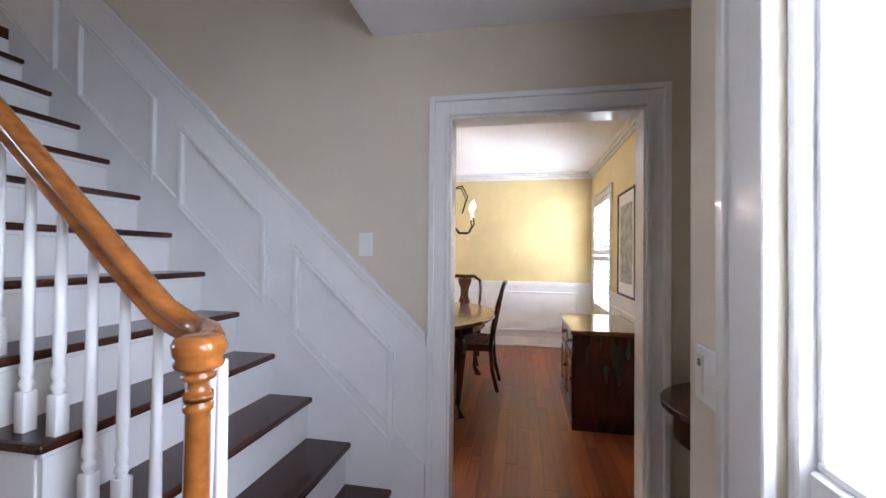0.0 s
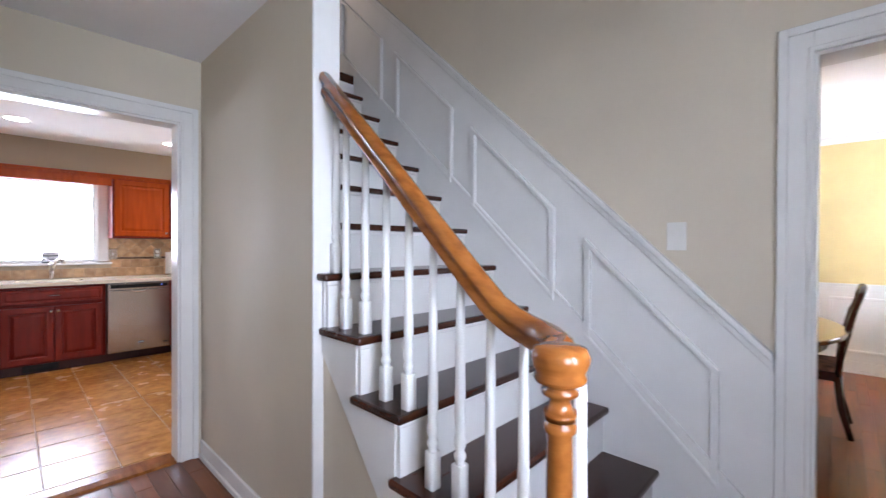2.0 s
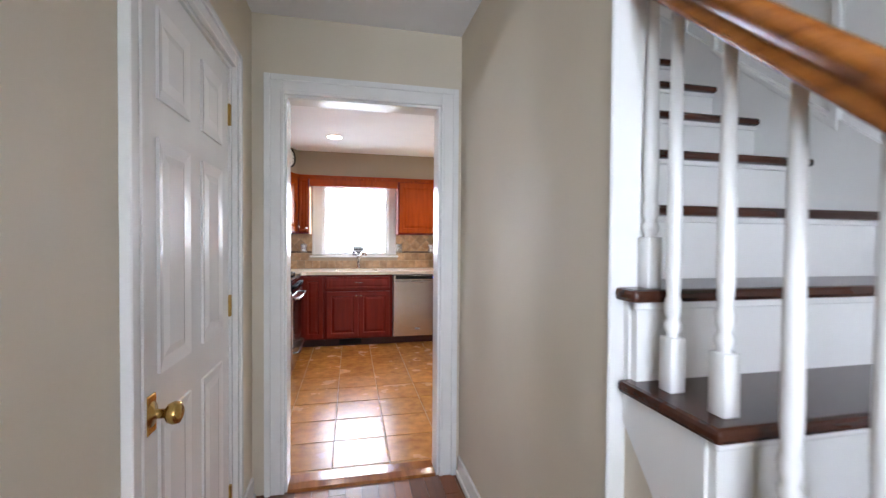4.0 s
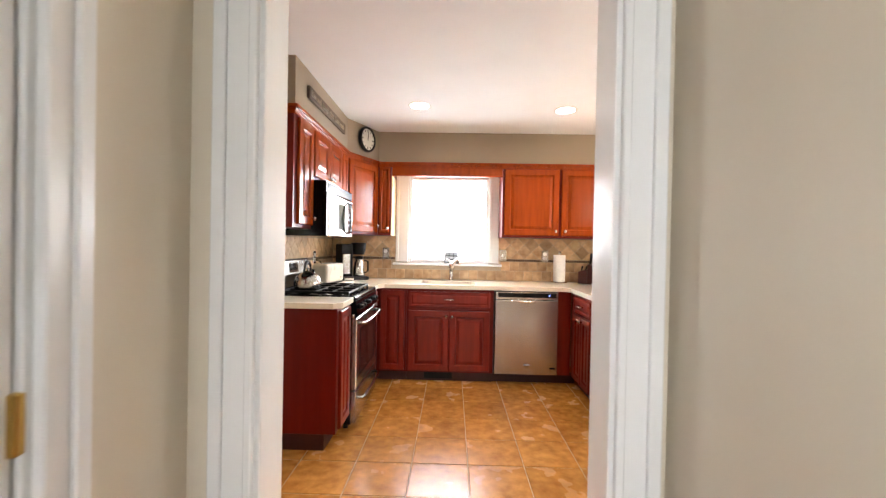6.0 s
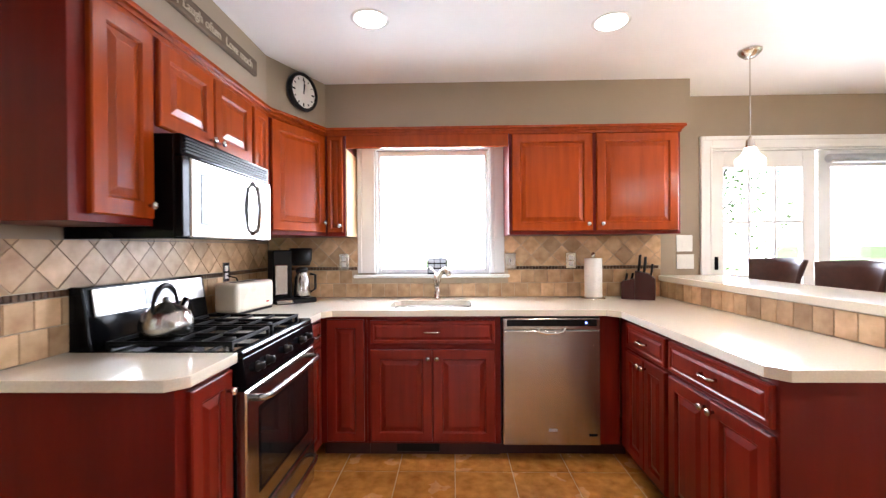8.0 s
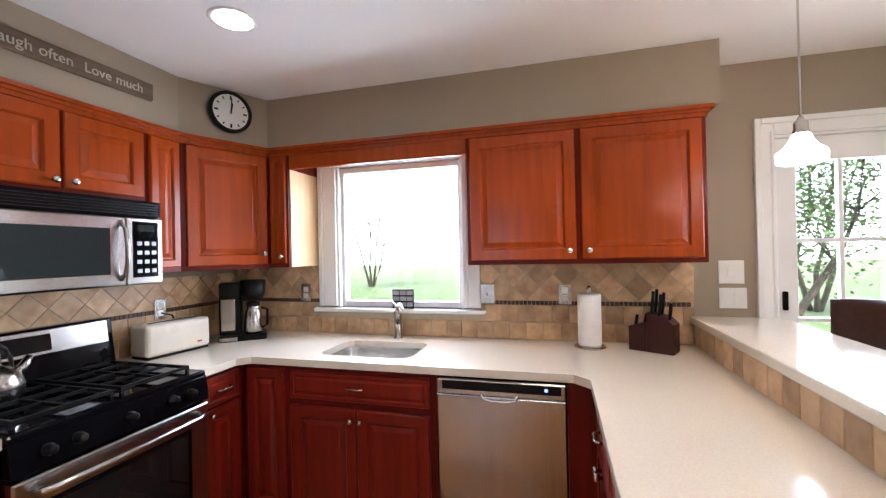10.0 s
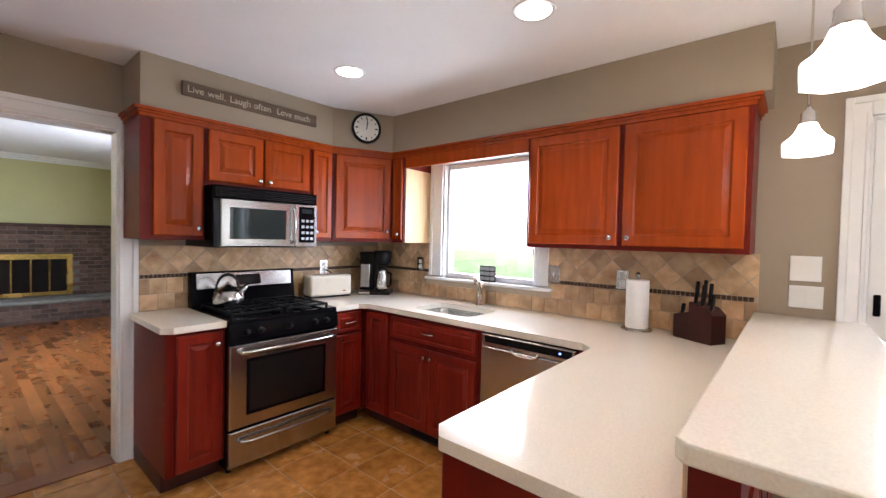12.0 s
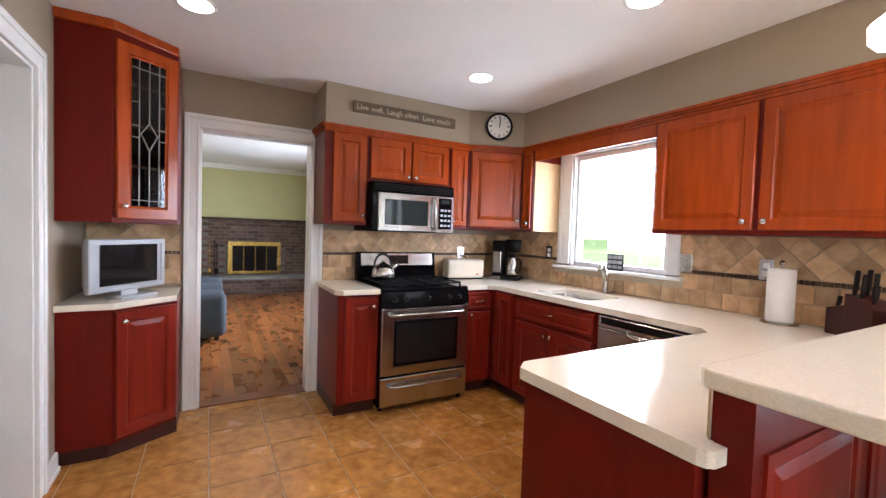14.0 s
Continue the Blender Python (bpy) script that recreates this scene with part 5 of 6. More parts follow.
plate("light_switch", pose(1.66, -1.57, 1.355, 0, 0, -90), 0.075, 0.12, WHITE_PLASTIC, "white toggle switch plate on the stair wall", [(-0.008, 0.008, -0.02, 0.02, WHITE_PLASTIC)])
plate("dimmer_switch", pose(0.56, -2.75, 1.06, 0, 0, 180), 0.115, 0.115, WHITE_PLASTIC, "white switch plate with a toggle and a timer", [(-0.043, -0.012, -0.04, 0.04, CREAM_PLASTIC), (-0.038, -0.018, 0.015, 0.032, BLACK_PLASTIC), (0.025, 0.035, -0.012, 0.012, WHITE_PLASTIC)])


# bar stools
def stool(m):
    s = thing("bar_stool", m, "dark wooden bar stool with a leather back and olive seat", "bar stool", "bar stools")
    part("seat", lathe([(0.02, 0.70), (0.19, 0.705), (0.205, 0.73), (0.19, 0.76), (0.12, 0.775), (0.02, 0.778)], 26), OLIVE_SEAT, s, "olive cushioned seat", True)
    part("seat_ring", lathe([(0.15, 0.64), (0.185, 0.645), (0.20, 0.67), (0.20, 0.705), (0.15, 0.708)], 26), BLACK_WOOD, s, smooth=True)
    for a in (45, 135, 225, 315):
        c, d = math.cos(math.radians(a)), math.sin(math.radians(a))
        part("leg", tube([(0.15 * c, 0.15 * d, 0.67), (0.165 * c, 0.165 * d, 0.50), (0.17 * c, 0.17 * d, 0.25), (0.21 * c, 0.21 * d, 0.0)], [0.03, 0.024, 0.02, 0.022], 8), BLACK_WOOD, s, smooth=True)
    part("footrest", tube(arc(25, lambda u: (0.175 * math.cos(6.2832 * u), 0.175 * math.sin(6.2832 * u), 0.25)), 0.013, 8), BLACK_WOOD, s, smooth=True)
    bm = bmesh.new()
    pts = []
    for i in range(13):
        a = math.radians(-48 + 8 * i)
        row = []
        for z, r in ((0.90, 0.205), (0.94, 0.215), (1.09, 0.235), (1.18, 0.262), (1.21, 0.270), (1.21, 0.246), (1.17, 0.23), (0.94, 0.185), (0.90, 0.185)):
            row.append(bm.verts.new((r * math.cos(a), r * math.sin(a), z + 0.012 * math.cos(2 * a))))
        pts.append(row)
    for a, b in zip(pts, pts[1:]):
        for k in range(len(a)):
            bm.faces.new((a[k], a[(k + 1) % len(a)], b[(k + 1) % len(a)], b[k]))
    bm.faces.new(pts[0])
    bm.faces.new(pts[-1][::-1])
    bk = part("backrest", bm, LEATHER, s, "curved brown leather backrest", True)
    for i in range(5):
        a = math.radians(-24 + 12 * i)
        part("stud", lathe([(0.012, 0), (0.008, 0.005)], 10, pose(0.216 * math.cos(a), 0.216 * math.sin(a), 0.965, 0, 90, -24 + 12 * i)), BLACK_PLASTIC, bk)
    for a in (-36, 36):
        c, d = math.cos(math.radians(a)), math.sin(math.radians(a))
        part("back_post", tube([(0.17 * c, 0.17 * d, 0.68), (0.20 * c, 0.20 * d, 0.78), (0.20 * c, 0.20 * d, 0.94)], 0.016, 8), BLACK_WOOD, s, smooth=True)
    return s


st1 = stool(pose(2.10, 3.98, 0, 0, 0, 14))
copy_thing(st1, pose(2.08, 3.46, 0, 0, 0, 8))
copy_thing(st1, pose(2.13, 2.97, 0, 0, 0, 6))

# ---- hall: half-round table ----
ct = thing("console_table", pose(1.30, -3.32, 0), "small dark mahogany half-round console table", "table")
half = [(0.36 * math.cos(math.radians(q)), 0.43 * math.sin(math.radians(q))) for q in range(0, 181, 12)]
part("tabletop", prism(half, 0.74, 0.765, 0.005), MAHOGANY, ct)
part("apron", prism([(x * 0.9, y * 0.9) for x, y in half], 0.63, 0.74), MAHOGANY, ct)
for x, y in ((-0.3, 0.04), (0.3, 0.04), (-0.16, 0.21), (0.16, 0.21)):
    part("leg", tube([(x, y, 0.64), (x, y, 0.3), (x * 1.03, y * 1.03, 0)], [0.022, 0.016, 0.012], 8), MAHOGANY, ct, smooth=True)

# ---- dining room ----
dt = thing("dining_table", pose(3.55, -1.52, 0), "polished oval mahogany dining table", "table")
ov = [(0.92 * math.cos(math.radians(q)), 0.60 * math.sin(math.radians(q))) for q in range(0, 360, 10)]
part("tabletop", prism(ov, 0.725, 0.755, 0.006), TABLE_TOP, dt, "glossy brown tabletop")
part("apron", prism([(x * 0.86, y * 0.84) for x, y in ov], 0.64, 0.725), MAHOGANY, dt)
for sx in (-1, 1):
    for sy in (-1, 1):
        x, y = sx * 0.58, sy * 0.34
        part("leg", tube([(x, y, 0.70), (x + sx * 0.04, y + sy * 0.03, 0.62), (x + sx * 0.02, y + sy * 0.02, 0.35), (x + sx * 0.0, y, 0.10), (x + sx * 0.05, y + sy * 0.04, 0.0)], [0.045, 0.05, 0.03, 0.02, 0.032], 10), MAHOGANY, dt, smooth=True)


def dining_chair(m):
    c = thing("dining_chair", m, "dark mahogany dining chair with a vase-shaped splat", "chair", "dining chairs")
    part("seat", prism([(-0.22, -0.22), (0.22, -0.22), (0.19, 0.20), (-0.19, 0.20)], 0.44, 0.485, 0.012), CLOTH_RED, c, "patterned cloth seat")
    part("seat_frame", prism([(-0.235, -0.235), (0.235, -0.235), (0.205, 0.215), (-0.205, 0.215)], 0.385, 0.445, 0.006), MAHOGANY, c)
    for sx in (-1, 1):
        part("leg", tube([(sx * 0.20, -0.20, 0.40), (sx * 0.225, -0.225, 0.33), (sx * 0.205, -0.205, 0.12), (sx * 0.225, -0.235, 0.0)], [0.028, 0.034, 0.018, 0.026], 8), MAHOGANY, c, smooth=True)
        part("leg", tube([(sx * 0.19, 0.20, 0.42), (sx * 0.19, 0.22, 0.2), (sx * 0.19, 0.27, 0.0)], [0.022, 0.02, 0.018], 8), MAHOGANY, c, smooth=True)
        part("back_post", tube([(sx * 0.19, 0.20, 0.40), (sx * 0.20, 0.22, 0.62), (sx * 0.215, 0.27, 0.85), (sx * 0.20, 0.31, 0.98), (sx * 0.12, 0.325, 1.03), (0.0, 0.325, 1.025)], [0.02, 0.018, 0.018, 0.02, 0.024, 0.026], 8), MAHOGANY, c, smooth=True)
    sp = [(-0.05, 0), (-0.045, 0.08), (-0.07, 0.14), (-0.075, 0.24), (-0.05, 0.33), (-0.055, 0.42), (-0.085, 0.50), (-0.09, 0.55)]
    pts = sp + [(-x, z) for x, z in sp[::-1]]
    part("splat", prism(pts, -0.008, 0.008, turn=pose(0, 0.215, 0.46, 79)), MAHOGANY, c)
    return c


ch = dining_chair(pose(3.82, -1.87, 0, 0, 0, 180))
copy_thing(ch, pose(4.75, -1.62, 0, 0, 0, -90))
copy_thing(ch, pose(2.52, -1.60, 0, 0, 0, 90))

sb = thing("sideboard", pose(2.89, -3.30, 0), "dark mahogany sideboard with a polished top", "sideboard")
part("body", box(0, 0.92, 0, 0.54, 0.06, 0.715, 0.004), MAHOGANY, sb)
part("plinth", box(-0.015, 0.935, 0, 0.56, 0, 0.09, 0.006), MAHOGANY, sb)
part("top", box(-0.02, 0.94, 0, 0.57, 0.715, 0.748, 0.006), TABLE_TOP, sb, "polished brown top")
for i in range(2):
    x = 0.03 + i * 0.44
    q = part("drawer", ring_panel(0.41, 0.15, [(0, 0), (0, 0.010), (0.006, 0.014), (0.02, 0.014), (0.024, 0.011)], 0, 0, 0), MAHOGANY, sb)
    q.matrix_basis = pose(x + 0.41, 0.541, 0.55, 0, 0, 180)
    part("pull", lathe([(0.016, 0), (0.01, 0.01), (0.014, 0.02)], 10, pose(0.2, -0.014, 0.075, 90)), BRASS, q, smooth=True)
    q = part("door", ring_panel(0.41, 0.43, door_profile(), 0, 0, 0), MAHOGANY, sb)
    q.matrix_basis = pose(x + 0.41, 0.541, 0.11, 0, 0, 180)
    part("pull", lathe([(0.016, 0), (0.01, 0.01), (0.014, 0.02)], 10, pose(0.36, -0.02, 0.25, 90)), BRASS, q, smooth=True)

pic = thing("framed_picture", pose(3.73, -3.33, 1.43, 0, 0, 180), "large framed grey print in a wide white mat", "picture")
part("frame", ring_panel(0.66, 1.0, [(0, 0), (0, 0.022), (0.006, 0.028), (0.02, 0.028), (0.024, 0.014)], -0.33, -0.5, 0), BLACK_WOOD, pic)
part("mat", box(-0.307, 0.307, -0.017, -0.0135, -0.477, 0.477), PAPER, pic, "white mat")
part("print", box(-0.22, 0.22, -0.0195, -0.0165, -0.37, 0.37), PRINT, pic, "mottled grey print")

shu = thing("window_shutters", pose(5.05, -3.345, 0), "white louvred interior shutters in the dining room", "shutters")
for sx in (-0.545, 0.0):
    for z0, z1 in ((0.63, 1.31), (1.33, 2.02)):
        bm = bmesh.new()
        for a, b, c, d in ((sx, sx + 0.05, z0, z1), (sx + 0.495, sx + 0.545, z0, z1), (sx + 0.05, sx + 0.495, z0, z0 + 0.06), (sx + 0.05, sx + 0.495, z1 - 0.06, z1)):
            box(a, b, 0.0, 0.028, c, d, 0.002, bm)
        fr = part("shutter_frame", bm, TRIM, shu)
        n = int((z1 - z0 - 0.12) / 0.055)
        for i in range(n):
            s = part("slat", box(-0.222, 0.222, -0.028, 0.028, -0.004, 0.004, 0.002), TRIM, fr)
            s.matrix_basis = pose(sx + 0.2725, 0.012, z0 + 0.06 + (i + 0.5) * (z1 - z0 - 0.12) / n, 35)

chd = thing("chandelier", pose(3.6, -1.66, 0), "dark bronze chandelier with lit candle bulbs and crystal drops", "chandelier")
part("rod", tube([(0, 0, 1.95), (0, 0, 2.5)], 0.006, 8), IRON, chd)
part("stem", lathe([(0.01, 1.42), (0.03, 1.46), (0.015, 1.52), (0.035, 1.60), (0.012, 1.70), (0.02, 1.85), (0.008, 1.95)], 14), IRON, chd, smooth=True)
for i in range(6):
    a = math.radians(60 * i + 12)
    c, s = math.cos(a), math.sin(a)
    ar = part("arm", tube([(0.02 * c, 0.02 * s, 1.62), (0.12 * c, 0.12 * s, 1.52), (0.22 * c, 0.22 * s, 1.52), (0.27 * c, 0.27 * s, 1.60), (0.26 * c, 0.26 * s, 1.66)], 0.008, 8), IRON, chd, smooth=True)
    part("scroll", tube([(0.03 * c, 0.03 * s, 1.95), (0.14 * c, 0.14 * s, 1.97), (0.2 * c, 0.2 * s, 1.86), (0.15 * c, 0.15 * s, 1.72)], 0.006, 8), IRON, chd, smooth=True)
    part("candle", lathe([(0.012, 1.66), (0.012, 1.74)], 10, pose(0.26 * c, 0.26 * s, 0)), PAPER, ar)
    part("bulb", lathe([(0.01, 1.74), (0.018, 1.765), (0.012, 1.80), (0.003, 1.825)], 10, pose(0.26 * c, 0.26 * s, 0)), CANDLE, ar, "glowing candle bulb", True)
    part("crystal", lathe([(0.002, 1.40), (0.012, 1.42), (0.004, 1.46), (0.002, 1.52)], 8, pose(0.22 * c, 0.22 * s, 0)), GLASS, ar)

# ---- family room ----
fp = thing("brick_fireplace", None, "weathered brick fireplace wall with a raised hearth", "fireplace")
FY0, FY1, FX = 1.52, 4.4, -7.43
OY0, OY1, OZ0, OZ1 = 2.02, 2.95, 0.40, 1.00
bm = bmesh.new()
box(FX - 0.01, FX + 0.10, FY0, OY0, 0, 1.47, 0, bm)
box(FX - 0.01, FX + 0.10, OY1, FY1, 0, 1.47, 0, bm)
box(FX - 0.01, FX + 0.10, OY0, OY1, 0, OZ0, 0, bm)
box(FX - 0.01, FX + 0.10, OY0, OY1, OZ1, 1.47, 0, bm)
part("mortar_bed", bm, MORTAR, fp)
part("firebox", box(FX, FX + 0.02, OY0, OY1, OZ0, OZ1), SOOT, fp, "black sooty firebox")
part("mantel", box(FX, FX + 0.20, FY0 - 0.03, FY1, 1.47, 1.52, 0.008), BRICK, fp, "brick mantel course")
part("hearth", box(FX + 0.1, FX + 0.55, FY0, FY1, 0.0, 0.30, 0.004), MORTAR, fp)
part("hearth_slab", box(FX + 0.1, FX + 0.60, FY0, FY1, 0.30, 0.345, 0.01), SLATE, fp, "grey slate hearth slab")
unit = bpy.data.meshes.new("brick")
b = box(0, 0.012, -0.098, 0.098, -0.03, 0.03, 0.003)
b.to_mesh(unit)
b.free()
unit.materials.append(BRICK)
rnd = random.Random(7)
count = 0
for face, z0, z1 in ((FX + 0.55, 0.0, 0.30), (FX + 0.10, 0.35, 1.47)):
    r = 0
    z = z0 + 0.033
    while z < z1 - 0.02:
        y = FY0 + 0.10 + (0.104 if r % 2 else 0)
        while y < FY1 - 0.09:
            inside = face < FX + 0.3 and OY0 - 0.09 < y < OY1 + 0.09 and OZ0 - 0.02 < z < OZ1 + 0.02
            if not inside and count < 300:
                o = new("brick", unit)
                o.parent = fp
                o.location = (face - 0.002 + rnd.uniform(0, 0.004), y, z)
                count += 1
            y += 0.208
        z += 0.071
        r += 1
sn = thing("fireplace_doors", pose(FX + 0.115, (OY0 + OY1) / 2, OZ0 - 0.03), "brass-framed glass fireplace doors", "fireplace screen")
w2 = (OY1 - OY0) / 2 + 0.04
bm = box(0, 0.04, -w2, -w2 + 0.07, 0, 0.67, 0.004)
box(0, 0.04, w2 - 0.07, w2, 0, 0.67, 0.004, bm)
box(0, 0.04, -w2 + 0.07, w2 - 0.07, 0.58, 0.67, 0.004, bm)
box(0, 0.04, -w2 + 0.07, w2 - 0.07, 0, 0.06, 0.004, bm)
part("brass_frame", bm, BRASS, sn, "polished brass frame")
for i in range(4):
    y0 = -w2 + 0.07 + i * (2 * w2 - 0.14) / 4
    gp = part("glass_panel", box(0.005, 0.012, y0 + 0.012, y0 + (2 * w2 - 0.14) / 4 - 0.012, 0.06, 0.58), DARK_GLASS, sn)
    part("panel_edge", box(0.008, 0.03, y0, y0 + 0.012, 0.06, 0.58), BRASS, gp)

so = thing("sofa", pose(-4.2, 1.35, 0, 0, 0, 90), "blue-grey upholstered sofa with rolled arms", "sofa")
part("base", box(-0.45, 0.45, -0.95, 0.95, 0.06, 0.38, 0.04, seg=2), SOFA_CLOTH, so)
for y0 in (-0.76, 0.01):
    part("cushion", box(-0.28, 0.47, y0, y0 + 0.75, 0.38, 0.50, 0.05, seg=3), SOFA_CLOTH, so, smooth=True)
part("backrest", box(-0.52, -0.24, -0.93, 0.93, 0.3, 0.80, 0.09, seg=3), SOFA_CLOTH, so, smooth=True)
for y0 in (-1.0, 0.76):
    part("arm", box(-0.48, 0.48, y0, y0 + 0.24, 0.05, 0.56, 0.08, seg=3), SOFA_CLOTH, so, smooth=True)
for x in (-0.38, 0.38):
    for y in (-0.88, 0.88):
        part("foot", lathe([(0.025, 0), (0.03, 0.07)], 10, pose(x, y, 0)), BLACK_WOOD, so)
solid("throw_pillow", box(-3.72, -3.46, 1.20, 1.50, 0.505, 0.78, 0.09, seg=3), material("rust_cloth", (0.25, 0.08, 0.035), 0.85, scale=(40, 40, 40), spread=0.25), "rust coloured pillow on the sofa", "pillow", smooth=True)

tl = thing("fireplace_tools", pose(FX + 0.40, 1.74, 0.345), "black iron fireplace tools on a stand", "fireplace tools")
part("stand_base", lathe([(0.09, 0), (0.09, 0.015), (0.02, 0.03)], 16), IRON, tl, smooth=True)
part("stand_post", tube([(0, 0, 0.02), (0, 0, 0.72)], 0.010, 8), IRON, tl, smooth=True)
part("stand_ring", tube(arc(17, lambda u: (0.075 * math.cos(6.2832 * u), 0.075 * math.sin(6.2832 * u), 0.60)), 0.007, 6), IRON, tl, smooth=True)
for i, nm in enumerate(("poker", "shovel", "brush")):
    a = math.radians(120 * i + 30)
    x, y = 0.075 * math.cos(a), 0.075 * math.sin(a)
    part(nm, tube([(x, y, 0.06), (x, y, 0.16), (x, y, 0.17), (x, y, 0.56), (x, y, 0.66)], [(0.008, 0.045, 0.035)[i], (0.008, 0.035, 0.03)[i], 0.007, 0.007, 0.012], 8), (IRON, IRON, BRASS)[i], tl, smooth=True)

val = thing("window_valance", pose(-3.8, 4.40, 0), "swagged brown floral valance over the window", "valance")
bm = bmesh.new()
rows = []
for k in range(13):
    v = k / 12
    row = []
    for i in range(97):
        u = i / 96
        s = (u * 5) % 1
        drop = 0.42 + 0.14 * math.sin(math.pi * s)
        fold = 0.025 * math.sin(9 * math.pi * v * (0.5 + math.sin(math.pi * s))) * math.sin(math.pi * s) + 0.02 * math.cos(2 * math.pi * s)
        row.append(bm.verts.new((-1.1 + 2.2 * u, -0.09 + fold, 2.42 - drop * v)))
    rows.append(row)
for a, b in zip(rows, rows[1:]):
    for i in range(96):
        bm.faces.new((a[i], a[i + 1], b[i + 1], b[i]))
bmesh.ops.solidify(bm, geom=bm.faces[:], thickness=0.006)
part("cloth", bm, VALANCE, val, smooth=True)
part("board", box(-1.12, 1.12, -0.12, 0.02, 2.42, 2.46, 0.004), TRIM, val)

dk = thing("desk_cabinet", pose(-2.05, 3.15, 0), "black two-drawer desk pedestal holding a printer", "cabinet")
part("body", box(-0.32, 0.32, -0.25, 0.30, 0, 0.72, 0.005), BLACK_WOOD, dk)
part("top", box(-0.34, 0.34, -0.27, 0.32, 0.72, 0.745, 0.005), BLACK_WOOD, dk)
pr = thing("printer", pose(-2.0, 3.18, 0.745), "pale grey desktop printer", "printer")
part("body", box(-0.2, 0.2, -0.16, 0.18, 0, 0.20, 0.012), CREAM_PLASTIC, pr)
part("lid", prism([(-0.16, 0.2), (0.18, 0.2), (0.18, 0.26), (-0.02, 0.245)], -0.19, 0.19, turn=SIDE), WHITE_PLASTIC, pr)
ds = thing("desk", pose(-3.45, 4.0, 0), "dark curved desk under the window", "desk")
part("desktop", prism([(-0.7, 0.3), (-0.7, -0.25), (0.3, -0.3), (0.52, -0.2), (0.6, 0.0), (0.6, 0.3)], 0.72, 0.75, 0.006), BLACK_WOOD, ds)
for x, y in ((-0.62, 0.22), (0.5, 0.22), (-0.62, -0.18), (0.35, -0.2)):
    part("leg", box(x - 0.02, x + 0.02, y - 0.02, y + 0.02, 0, 0.72, 0.003), BLACK_WOOD, ds)
oc = thing("office_chair", pose(-2.85, 3.3, 0, 0, 0, 70), "black leather swivel office chair", "chair")
part("seat", box(-0.25, 0.25, -0.25, 0.25, 0.43, 0.53, 0.045, seg=3), BLACK, oc, smooth=True)
bm = box(-0.23, 0.23, -0.05, 0.05, 0, 0.56, 0.045, seg=3)
bm.transform(pose(0, -0.27, 0.5, 14))
part("backrest", bm, BLACK, oc, smooth=True)
part("column", lathe([(0.03, 0.1), (0.025, 0.43)], 12), BLACK_PLASTIC, oc)
for sx in (-1, 1):
    part("armrest", tube([(sx * 0.27, -0.2, 0.5), (sx * 0.29, -0.18, 0.66), (sx * 0.29, 0.12, 0.68), (sx * 0.27, 0.14, 0.5)], 0.018, 8), BLACK_PLASTIC, oc, smooth=True)
for i in range(5):
    a = math.radians(72 * i)
    lg = part("base_arm", tube([(0, 0, 0.11), (0.28 * math.cos(a), 0.28 * math.sin(a), 0.07)], [0.03, 0.018], 8), BLACK_PLASTIC, oc, smooth=True)
    part("caster", lathe([(0.012, -0.02), (0.03, -0.015), (0.03, 0.015), (0.012, 0.02)], 12, pose(0.28 * math.cos(a), 0.28 * math.sin(a), 0.03, 90)), BLACK_PLASTIC, lg, smooth=True)

# ---- outside ----


def tree(m, height, crown, leaves, seed, label):
    rnd = random.Random(seed)
    t = thing("tree", m, label, "tree", "garden trees")
    bm = bmesh.new()
    tips = []
    for s in range(4):
        a = rnd.uniform(0, 6.28)
        lean = rnd.uniform(0.1, 0.5)
        base = [Vector((0.1 * math.cos(a), 0.1 * math.sin(a), 0))]
        for k in range(1, 6):
            base.append(base[0] + Vector((math.cos(a) * lean * k * height * 0.12 + rnd.uniform(-.1, .1), math.sin(a) * lean * k * height * 0.12 + rnd.uniform(-.1, .1), k * height * 0.15)))
        tube(base, [0.07, 0.06, 0.045, 0.033, 0.022, 0.01], 8, bm)
        for p in base[2:]:
            for _ in range(3):
                q = p + Vector((rnd.uniform(-1, 1), rnd.uniform(-1, 1), rnd.uniform(0.1, 0.9))) * crown * 0.55
                tube([p, (p + q) / 2 + Vector((0, 0, 0.1)), q], [0.018, 0.012, 0.004], 6, bm)
                tips += [q, (p + q) / 2]
    part("trunk", bm, BARK, t, smooth=True)
    vs, fs = [], []
    for _ in range(leaves):
        c = rnd.choice(tips) + Vector((rnd.gauss(0, 1), rnd.gauss(0, 1), rnd.gauss(0, 0.8))) * crown * 0.22
        d = Vector((rnd.uniform(-1, 1), rnd.uniform(-1, 1), rnd.uniform(-0.7, 0.4))).normalized() * rnd.uniform(0.05, 0.10)
        e = d.cross(Vector((rnd.uniform(-1, 1), rnd.uniform(-1, 1), 1))).normalized() * d.length * 0.42
        i = len(vs)
        vs += [c, c + d * 0.5 + e, c + d, c + d * 0.5 - e]
        fs.append((i, i + 1, i + 2, i + 3))
    me = bpy.data.meshes.new("crown")
    me.from_pydata(vs, [], fs)
    me.materials.append(LEAF)
    o = new("crown", me)
    o.parent = t
    return t


